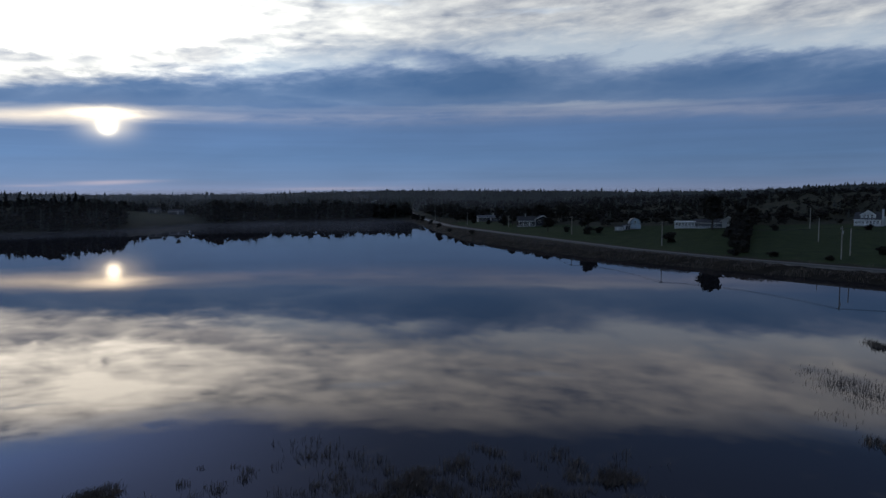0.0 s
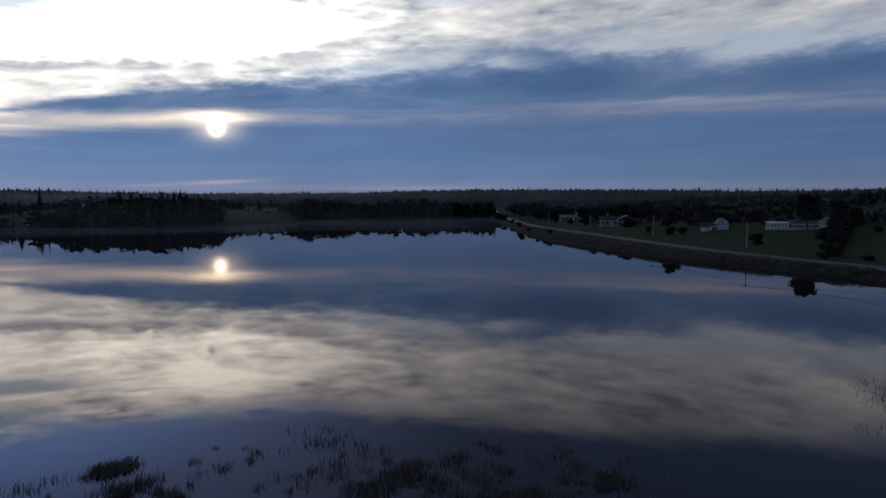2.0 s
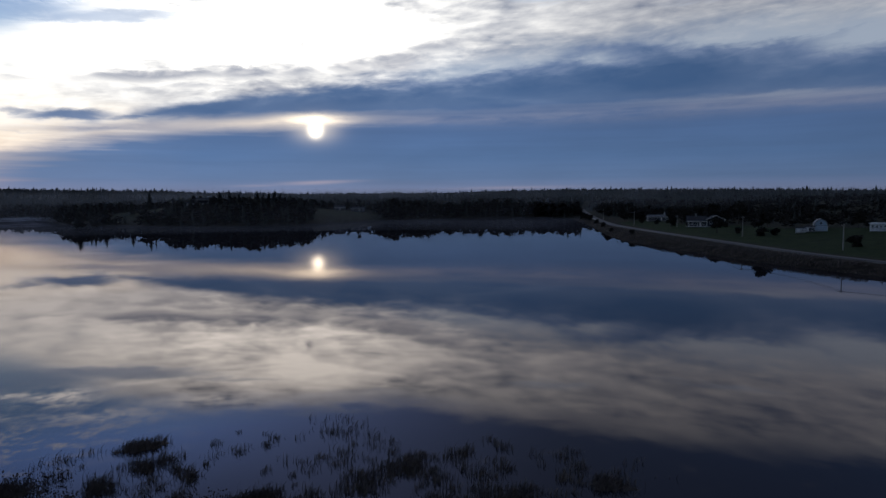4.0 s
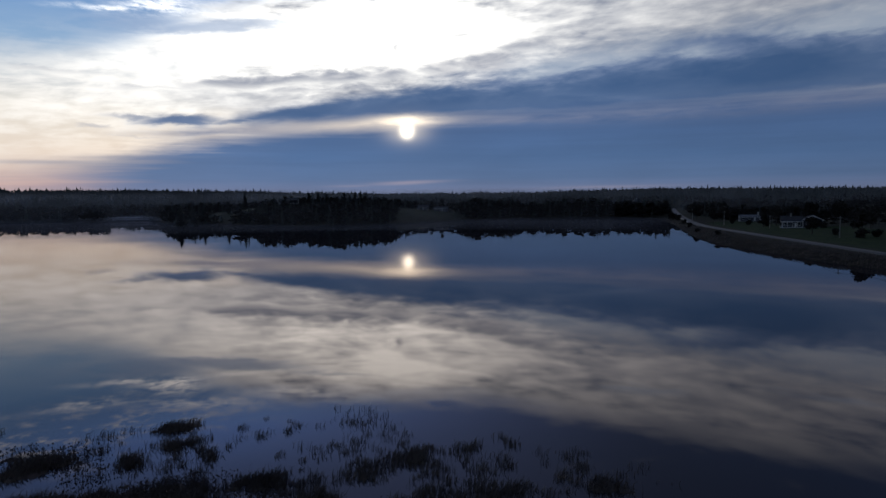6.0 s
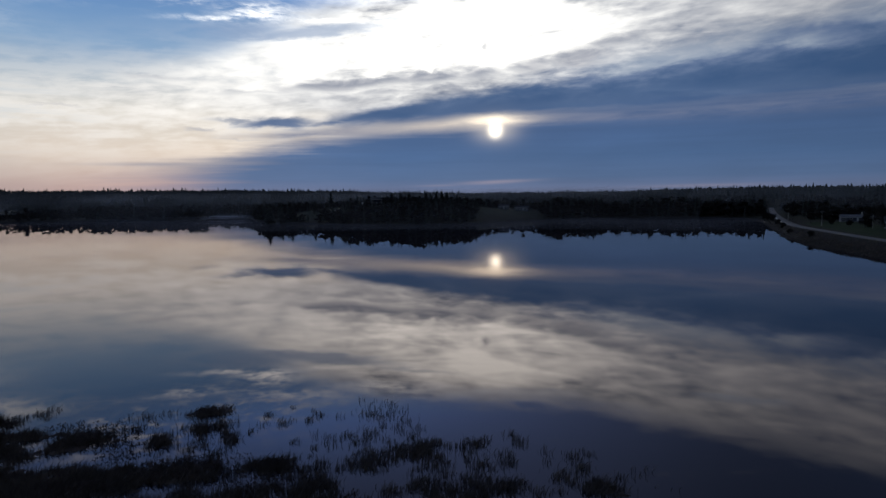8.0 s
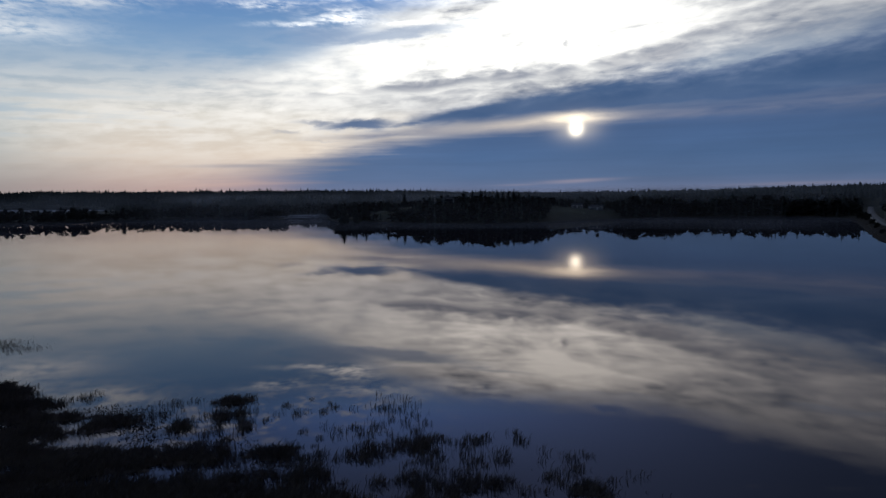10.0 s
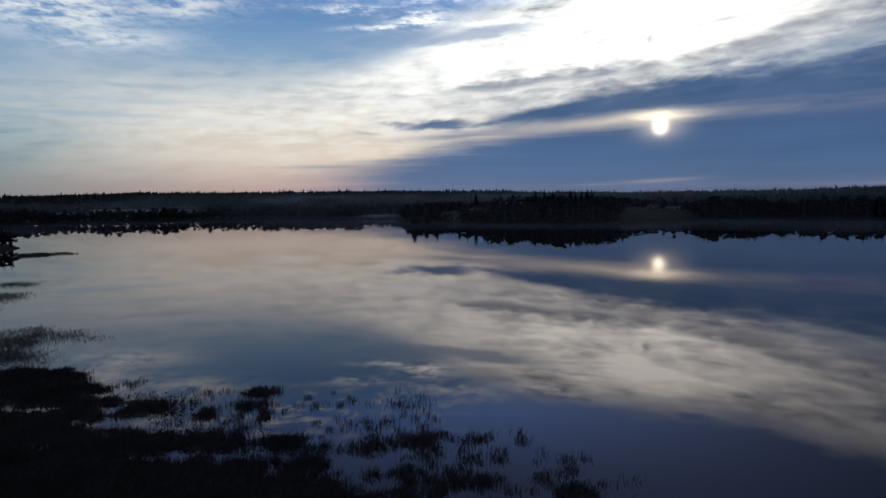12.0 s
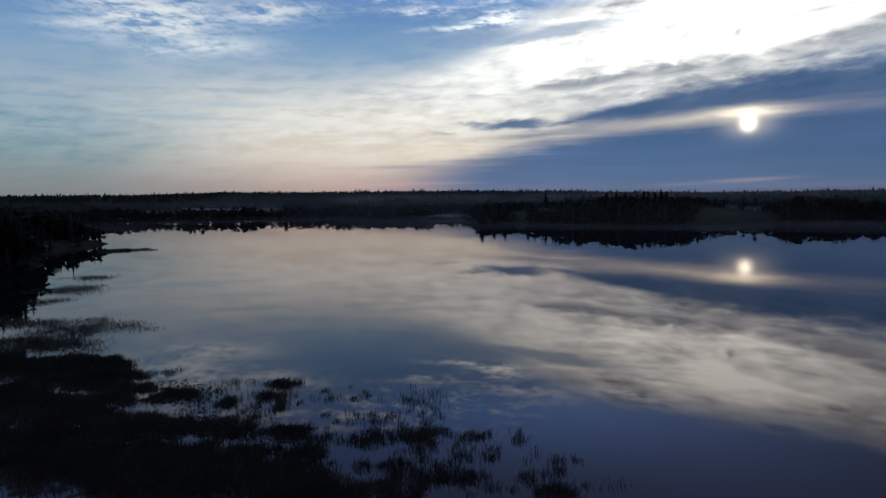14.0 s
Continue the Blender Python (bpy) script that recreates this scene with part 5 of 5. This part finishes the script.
def roof_front(parent, x0, x1, y0, y1, z, rise, mat, wall_mat, over=0.45, thick=0.18):
    """Gabled roof whose gable looks to the front, with white barge boards."""
    xm = (x0 + x1) / 2
    k = rise / (xm - x0)
    bm = bmesh.new()
    prism(bm, [(x0 - over, z - over * k), (xm, z + rise), (x1 + over, z - over * k), (x1 + over, z - over * k + thick), (xm, z + rise + thick), (x0 - over, z - over * k + thick)], y0 - over, y1 + over)
    r = part("roof", bm, mat, parent)
    bm = bmesh.new()
    prism(bm, [(x0 - over - 0.05, z - over * k - 0.06), (xm, z + rise - 0.06), (x1 + over + 0.05, z - over * k - 0.06), (x1 + over + 0.05, z - over * k + thick + 0.14), (xm, z + rise + thick + 0.14), (x0 - over - 0.05, z - over * k + thick + 0.14)], y0 - over - 0.10, y0 - over - 0.004)
    part("barge_board", bm, M_TRIM, r)
    bm = bmesh.new()
    prism(bm, [(x0, z), (xm, z + rise - 0.01), (x1, z)], y0, y1)
    part("gable", bm, wall_mat, parent)
    return r


def chimney(parent, x, y, z0, z1, mat, w=0.7):
    bm = bmesh.new()
    box(bm, x - w / 2, y - w / 2, z0, x + w / 2, y + w / 2, z1, 0.02)
    c = part("chimney", bm, mat, parent)
    bm = bmesh.new()
    box(bm, x - w / 2 - 0.1, y - w / 2 - 0.1, z1, x + w / 2 + 0.1, y + w / 2 + 0.1, z1 + 0.18, 0.02)
    part("chimney_cap", bm, mat, c)


def foundation(parent, x0, x1, y0, y1, mat=None):
    bm = bmesh.new()
    box(bm, x0 - 0.05, y0 - 0.05, -1.6, x1 + 0.05, y1 + 0.05, 0.35)
    part("foundation", bm, mat or M_CONCRETE, parent)


M_CONCRETE = material("grey_concrete", (0.20, 0.20, 0.19), (0.34, 0.33, 0.32), 1.5, 0.9, bump=0.01)


def dormer_house(m):
    """White one-and-a-half-storey house with a broad gabled dormer and a tall chimney."""
    h = new("house")
    foundation(h, -7.5, 6.0, 0, 9)
    walls(h, -7.5, 6.0, 0, 9, 0.35, 3.3, M_WHITE)
    for u in (-6.3, -4.6, -2.9, -0.6, 1.1, 2.8, 4.6):
        window(h, u, 1.2, 1.1, 1.4)
    door(h, -1.8, 0.35)
    roof_along(h, -7.5, 6.0, 0, 9, 3.3, 3.0, M_ROOF)
    walls(h, -4.2, 3.2, 0.6, 5, 3.3, 5.3, M_WHITE)
    roof_front(h, -4.2, 3.2, 0.6, 5, 5.3, 1.9, M_ROOF, M_WHITE)
    for u in (-2.4, -0.5, 1.4):
        window(h, u, 3.9, 1.2, 1.5, 0.6)
    walls(h, 6.2, 9.5, 1.5, 7, 0.35, 3.0, M_WHITE)
    roof_front(h, 6.2, 9.5, 1.5, 7, 3.0, 1.6, M_ROOF, M_WHITE)
    chimney(h, 6.9, 1.0, 0.0, 7.8, M_WHITE, 0.9)
    h.matrix_basis = m
    tagged(h, "white clapboard house with a gabled dormer and tall chimney", "house")


def long_bungalow(m):
    """Long low white bungalow: a glazed porch, a middle range and a gabled end wing."""
    h = new("house")
    foundation(h, -14, 8, 0, 8, M_WHITE)
    walls(h, -14, -4.6, -0.5, 7.5, 0.35, 3.3, M_WHITE)
    bm = bmesh.new()
    box(bm, -14.5, -1.1, 3.3, -4.1, 8.0, 3.62, 0.03)
    part("roof", bm, M_TRIM, h, "flat white-edged porch roof")
    for i in range(6):
        window(h, -13.0 + 1.5 * i, 1.3, 1.05, 1.6, -0.5)
    walls(h, -4.6, 8, 1.0, 8, 0.35, 2.9, M_GREYWALL)
    roof_along(h, -4.6, 8, 1.0, 8, 2.9, 1.9, M_ROOF)
    for u in (-2.2, 4.4):
        window(h, u, 1.3, 1.0, 1.0, 1.0)
    foundation(h, 8.0, 13.4, -0.8, 8)
    walls(h, 8.0, 13.4, -0.8, 8, 0.35, 4.4, M_WHITE)
    roof_front(h, 8.0, 13.4, -0.8, 8, 4.4, 2.1, M_ROOF, M_WHITE, over=0.7)
    window(h, 10.7, 2.4, 1.5, 1.3, -0.8)
    door(h, 12.4, 0.35, -0.8, M_GREYWALL)
    bm = bmesh.new()
    for x in [-13.8 + 1.6 * i for i in range(14)]:
        box(bm, x - 0.05, -2.0, -0.9, x + 0.05, -1.9, 0.95)
    box(bm, -14, -2.05, 0.9, 7.4, -1.85, 1.0)
    box(bm, -14, -2.0, -0.1, 7.4, -0.55, 0.05)
    part("porch_deck", bm, M_TRIM, h, "white railed wooden deck")
    h.matrix_basis = m
    tagged(h, "long low white bungalow with a glazed porch and gabled wing", "house")


def gambrel_barn(m):
    """Small pale blue barn with a gambrel roof and wide doors."""
    b = new("barn")
    foundation(b, -2.8, 2.8, 0, 6.5)
    walls(b, -2.8, 2.8, 0, 6.5, 0.35, 2.7, M_BLUEWALL)
    outline = [(-3.0, 2.65), (-2.5, 4.2), (-1.5, 5.2), (0, 5.7), (1.5, 5.2), (2.5, 4.2), (3.0, 2.65)]
    bm = bmesh.new()
    prism(bm, [(x * 0.93, 2.7 if abs(x) > 2.9 else z - 0.12) for x, z in outline], 0, 6.5)
    part("gable", bm, M_BLUEWALL, b)
    bm = bmesh.new()
    prism(bm, outline + [(x * 1.06, z + 0.18) for x, z in outline[::-1]], -0.45, 6.9)
    part("roof", bm, M_ROOFPALE, b)
    for u in (-0.95, 0.95):
        bm = bmesh.new()
        box(bm, u - 0.9, -0.08, 0.4, u + 0.9, -0.046, 2.6, 0.01)
        d = part("barn_door", bm, M_BLUEWALL, b)
        bm = bmesh.new()
        for z in (0.5, 1.45, 2.35):
            box(bm, u - 0.85, -0.12, z, u + 0.85, -0.082, z + 0.14)
        part("door_brace", bm, M_TRIM, d)
    window(b, 0, 3.4, 0.9, 0.9, -0.01)
    b.matrix_basis = m
    tagged(b, "small pale blue barn with a rounded gambrel roof", "barn")


def low_shed(m, w, d, h, mat, label):
    s = new("shed")
    foundation(s, -w / 2, w / 2, 0, d)
    walls(s, -w / 2, w / 2, 0, d, 0.2, h, mat)
    roof_along(s, -w / 2, w / 2, 0, d, h, 0.5, M_ROOF, over=0.2, thick=0.1)
    door(s, -w * 0.2, 0.2, h=min(1.85, h - 0.4))
    window(s, w * 0.22, 0.8, 0.7, min(0.7, h - 1.1))
    s.matrix_basis = m
    tagged(s, label, "shed")


def dark_house(m):
    """Dark-shingled house with white trim: a long body and a forward gable."""
    h = new("house")
    foundation(h, -9, 0.5, 1.5, 9)
    walls(h, -9, 0.5, 1.5, 9, 0.35, 3.2, M_DARKWALL)
    roof_along(h, -9, 0.5, 1.5, 9, 3.2, 2.4, M_ROOF)
    for u in (-7.8, -6.0, -4.2, -1.2):
        window(h, u, 1.2, 1.2, 1.5, 1.5)
    door(h, -2.7, 0.35, 1.5)
    foundation(h, 0.5, 9, 0, 9)
    walls(h, 0.5, 9, 0, 9, 0.35, 4.0, M_DARKWALL)
    roof_front(h, 0.5, 9, 0, 9, 4.0, 2.0, M_ROOF, M_DARKWALL, over=0.6)
    for u in (2.6, 7.0):
        window(h, u, 1.8, 1.5, 1.5)
    bm = bmesh.new()
    for x in (-8.8, -6.6, -4.4, -2.2, 0.0):
        box(bm, x - 0.07, -0.6, -0.8, x + 0.07, -0.46, 3.0)
    box(bm, -9, -0.65, 0.9, 0.3, -0.45, 1.02)
    box(bm, -9.1, -0.75, 2.95, 0.4, 1.45, 3.12)
    box(bm, -9, -0.65, 0.05, 0.3, 1.45, 0.22)
    part("porch", bm, M_TRIM, h, "white-railed front porch")
    chimney(h, -4.5, 5.2, 4.6, 7.0, M_CONCRETE)
    h.matrix_basis = m
    tagged(h, "dark shingled house with white trim and a front porch", "house")


M_DARKWALL = material("dark_stained_shingles", (0.018, 0.020, 0.026), (0.05, 0.052, 0.06), 1.6, 0.8)


def plain_house(m, w, d, hw, rise, wall_mat, roof_mat, label, front=False, wins=3, stack=False):
    h = new("house")
    foundation(h, -w / 2, w / 2, 0, d)
    walls(h, -w / 2, w / 2, 0, d, 0.35, hw, wall_mat)
    if front:
        roof_front(h, -w / 2, w / 2, 0, d, hw, rise, roof_mat, wall_mat)
        window(h, 0, hw + 0.1, 1.4, min(1.5, rise * 0.45))
    else:
        roof_along(h, -w / 2, w / 2, 0, d, hw, rise, roof_mat)
    for i in range(wins):
        u = w * (-0.5 + (i + 0.5) / wins)
        if i == wins // 2:
            door(h, u, 0.35)
        else:
            window(h, u, 1.2, 1.3, 1.4)
    if stack:
        chimney(h, w * 0.15, d * 0.5, hw + rise * 0.5, hw + rise + 1.6, M_WHITE)
    h.matrix_basis = m
    tagged(h, label, "house")


dormer_house(facing(181, 279, -12) @ Matrix.Diagonal((0.72, 0.8, 0.92, 1.0)))
long_bungalow(facing(118, 297, -6) @ Matrix.Diagonal((0.92, 1.0, 0.80, 1.0)))
gambrel_barn(facing(91, 312, 4) @ Matrix.Diagonal((0.86, 1.0, 0.92, 1.0)))
low_shed(facing(82.5, 309, 0), 3.6, 3.2, 1.9, M_WHITE, "low white shed beside the pale blue barn")
low_shed(facing(86.6, 311.5, 0), 3.8, 3.0, 2.1, M_DARKWALL, "low dark shed beside the pale blue barn")
dark_house(facing(53, 377, 8))
plain_house(facing(35, 462, 10), 17.0, 7.0, 2.7, 1.3, M_GREYWALL, M_ROOFPALE, "low grey house with a pale metal roof and chimney", wins=5, stack=True)
plain_house(facing(-75, 785, 0), 13.0, 10.0, 4.0, 6.0, M_GREYWALL, M_ROOF, "steep-gabled grey house among trees beyond the lake head", front=True)
plain_house(facing(-338, 492, 18), 9.0, 8.0, 5.2, 1.6, M_DARKWALL, M_ROOF, "dark two-storey house with white window frames", wins=3)
plain_house(facing(-345, 484, 10), 4.5, 5.0, 3.0, 1.0, M_WHITE, M_ROOF, "small white outbuilding beside the dark house", wins=3)
plain_house(facing(-236, 548, 6), 9.0, 8.0, 2.7, 1.8, M_GREYWALL, M_ROOF, "grey bungalow with a dark roof in a lakeside clearing", wins=3)
plain_house(facing(-222, 556, -10), 12.0, 8.0, 2.7, 1.6, M_GREYWALL, M_ROOF, "long grey bungalow with a dark roof in a lakeside clearing", wins=4)


def utility_pole(x, y, tall, arm=True, drum=False):
    p = new("utility_pole")
    bm = bmesh.new()
    tube(bm, [(0, 0, -0.8), (0, 0, tall * 0.5), (0, 0, tall)], [0.17, 0.15, 0.12], 10)
    part("pole", bm, M_POLE, p)
    if arm:
        bm = bmesh.new()
        box(bm, -1.1, 0.11, tall - 0.75, 1.1, 0.23, tall - 0.60, 0.01)
        a = part("cross_arm", bm, M_POLE, p)
        for u in (-1.0, -0.35, 0.35, 1.0):
            bm = bmesh.new()
            tube(bm, [(u, 0.17, tall - 0.60), (u, 0.17, tall - 0.5), (u, 0.17, tall - 0.42)], [0.03, 0.06, 0.035], 8)
            part("insulator", bm, M_GLASS, a)
    if drum:
        bm = bmesh.new()
        tube(bm, [(0.38, 0, tall - 2.3), (0.38, 0, tall - 2.25), (0.38, 0, tall - 1.35), (0.38, 0, tall - 1.3)], [0.20, 0.25, 0.25, 0.2], 12)
        part("transformer", bm, M_STEEL, p)
    along = 35.0
    p.matrix_basis = pose(x, y, on_ground(x, y), 0, 0, along)
    tagged(p, "silvered wooden utility pole" + (" carrying a transformer drum" if drum else " beside the shore road"), "utility pole", "poles along the road")
    return Vector((x, y, on_ground(x, y) + tall - 0.5))


tops = [utility_pole(-4, 512, 8.0), utility_pole(17, 430, 8.2), utility_pole(39, 386, 6.6), utility_pole(59, 304, 8.6), utility_pole(78, 238, 8.6), utility_pole(110, 184, 9.4, drum=True), utility_pole(152, 128, 9.2)]
utility_pole(117, 191, 8.0, arm=False)
utility_pole(130, 229, 8.4, arm=False)
utility_pole(154, 276, 8.8, arm=False)


def wire(a, b, sag, off):
    """One cable hanging between two pole tops."""
    side = Vector((b.y - a.y, a.x - b.x, 0)).normalized() * off
    bm = bmesh.new()
    pts = [a.lerp(b, s / 14) + side - Vector((0, 0, sag * 4 * (s / 14) * (1 - s / 14))) for s in range(15)]
    tube(bm, pts, [0.022] * 15, 5)
    ob = part("overhead_cable", bm, M_CABLE)
    tagged(ob, "thin black overhead cable sagging between utility poles", "cable", "cables along the road")


for a, b in zip(tops, tops[1:]):
    for off, sag in ((-1.0, 1.3), (0.35, 1.4), (1.0, 1.3)):
        wire(a, b, sag, off)


def guard_rail(points):
    """Steel guard rail: posts and one profiled beam."""
    r = new("guard_rail")
    base = [Vector((x, y, on_ground(x, y) + 0.05)) for x, y in points]
    for p in base:
        bm = bmesh.new()
        box(bm, p.x - 0.08, p.y - 0.08, p.z - 0.4, p.x + 0.08, p.y + 0.08, p.z + 0.75)
        part("post", bm, M_POLE, r)
    bm = bmesh.new()
    for lift in (0.46, 0.66):
        tube(bm, [p + Vector((-0.12, 0, lift)) for p in base], [0.11] * len(base), 6)
    part("beam", bm, M_STEEL, r)
    tagged(r, "galvanised steel guard rail on the road bend", "guard rail")


guard_rail([(-0.118 * (y - 451) - 3.3, y) for y in range(466, 562, 4)])


def rowing_boat(m, mat, label):
    """A small open boat: a hollow hull, thwarts and a gunwale."""
    b = new("rowing_boat")
    bm = bmesh.new()
    rings = []
    n = 9
    for i in range(n):
        s = i / (n - 1)
        w = 0.72 * math.sin(math.pi * min(1.0, 0.16 + 0.84 * s) ** 0.8) ** 0.6 if s < 1 else 0.05
        x = 4.0 * s - 2.0
        keel = 0.10 + 0.25 * s ** 3
        rings.append([bm.verts.new(p) for p in ((x, -w, 0.55 + 0.15 * s * s), (x, -w * 0.8, 0.2 + keel * 0.5), (x, 0, keel * 0.6), (x, w * 0.8, 0.2 + keel * 0.5), (x, w, 0.55 + 0.15 * s * s))])
    for a, c in zip(rings, rings[1:]):
        for j in range(4):
            bm.faces.new((a[j], a[j + 1], c[j + 1], c[j]))
    bm.faces.new(rings[0][::-1])
    bmesh.ops.solidify(bm, geom=bm.faces[:], thickness=0.05)
    part("hull", bm, mat, b)
    for x in (-1.1, 0.2):
        bm = bmesh.new()
        box(bm, x - 0.14, -0.6, 0.42, x + 0.14, 0.6, 0.46)
        part("thwart", bm, M_POLE, b)
    b.matrix_basis = m
    tagged(b, label, "boat", "boats drawn up on the point")


rowing_boat(pose(-280, 62, on_ground(-280, 62) + 0.02, 0, 0, 20), M_BLUEWALL, "pale blue rowing boat drawn up on grass by the water")
rowing_boat(pose(-272, 57, on_ground(-272, 57) + 0.02, 0, 0, 70), M_TRIM, "white rowing boat drawn up on grass by the water")
rowing_boat(pose(-287, 70, on_ground(-287, 70) + 0.02, 0, 0, 130), M_WHITE, "weathered white rowing boat drawn up on grass by the water")

# ---- thin morning mist, and sheets that imitate distant haze ----
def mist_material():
    m = bpy.data.materials.new("mist_and_haze_sheets")
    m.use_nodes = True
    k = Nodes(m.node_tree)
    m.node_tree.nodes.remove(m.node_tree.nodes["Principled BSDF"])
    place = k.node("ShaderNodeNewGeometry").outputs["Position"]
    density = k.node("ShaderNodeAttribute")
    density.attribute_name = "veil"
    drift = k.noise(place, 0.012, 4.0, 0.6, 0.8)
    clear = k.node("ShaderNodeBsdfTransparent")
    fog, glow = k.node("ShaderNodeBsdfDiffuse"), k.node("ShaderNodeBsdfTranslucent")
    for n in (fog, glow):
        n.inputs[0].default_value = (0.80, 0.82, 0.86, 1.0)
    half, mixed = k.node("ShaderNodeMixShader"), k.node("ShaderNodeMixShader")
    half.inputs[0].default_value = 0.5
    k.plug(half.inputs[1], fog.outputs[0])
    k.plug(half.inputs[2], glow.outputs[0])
    # opacity per vertex; also pales what lies behind the added haze curtains
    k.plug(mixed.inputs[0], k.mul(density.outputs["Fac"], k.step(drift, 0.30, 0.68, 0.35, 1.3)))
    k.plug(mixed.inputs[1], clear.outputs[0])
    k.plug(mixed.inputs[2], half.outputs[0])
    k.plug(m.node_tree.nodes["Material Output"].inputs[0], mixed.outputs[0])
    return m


M_MIST = mist_material()


def mist_sheet(name, x, y, z, nx, ny, density, label):
    i = (np.arange(ny - 1)[:, None] * nx + np.arange(nx - 1)[None, :]).ravel()
    ob = mesh_object(name, np.stack([x, y, z], 1), np.stack([i, i + 1, i + nx + 1, i + nx], 1), M_MIST, smooth=True)
    a = ob.data.attributes.new("veil", "FLOAT", "POINT")
    a.data.foreach_set("value", density.astype(np.float32))
    return tagged(ob, label, "mist", kind="stuff")


def build_mist():
    # layer lying on the far water
    xs, ys = np.linspace(-660, 20, 81), np.linspace(120, 640, 66)
    x, y = (g.ravel() for g in np.meshgrid(xs, ys))
    d = shore_distance(x, y)
    far = smooth01((np.hypot(x - 15, y) - 330) / 160.0)
    dens = 0.11 * far * smooth01((-d + 14) / 22.0) * smooth01((170 + d) / 120.0)
    mist_sheet("mist", x, y, 0.9 + 0.3 * waves(x, y, 60.0, 31), len(xs), len(ys), dens, "thin white mist lying on the far water")
    # thicker in the mouth of the far inlet
    xs, ys = np.linspace(-580, -430, 24), np.linspace(400, 540, 22)
    x, y = (g.ravel() for g in np.meshgrid(xs, ys))
    dens = 0.55 * smooth01((6 - shore_distance(x, y)) / 12.0) * bump(x, y, -500, 465, 55, 55)
    for lift in (1.6, 3.2):
        mist_sheet("mist", x, y, lift + 0.5 * waves(x, y, 40.0, 35), len(xs), len(ys), dens, "white mist rising from the mouth of the inlet")
    # and on the pond behind the spit
    xs, ys = np.linspace(-1900, -1230, 30), np.linspace(420, 700, 16)
    x, y = (g.ravel() for g in np.meshgrid(xs, ys))
    dens = 0.85 * smooth01(line_distance(x, y, POND_R) * inside(x, y, POND_R) / 30.0)
    mist_sheet("mist", x, y, 1.2 + 0.4 * waves(x, y, 60.0, 33), len(xs), len(ys), dens, "white mist lying on the far pond")
    # upright pale curtains imitate aerial haze on the ridges; nearest lifts the far shore
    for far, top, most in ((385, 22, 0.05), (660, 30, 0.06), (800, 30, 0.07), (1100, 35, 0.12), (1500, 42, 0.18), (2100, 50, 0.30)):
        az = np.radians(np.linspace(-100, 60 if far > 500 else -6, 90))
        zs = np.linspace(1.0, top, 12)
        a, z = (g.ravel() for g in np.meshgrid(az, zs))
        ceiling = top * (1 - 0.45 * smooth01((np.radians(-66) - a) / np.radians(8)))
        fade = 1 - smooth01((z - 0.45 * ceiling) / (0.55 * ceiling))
        mist_sheet("haze", far * np.sin(a), far * np.cos(a), z, len(az), len(zs), most * fade * (1 - (1.0 if far < 400 else 0.65) * smooth01((np.radians(-56) - a) / np.radians(6))), "upright pale sheet imitating faint haze over far shore and ridges")


build_mist()
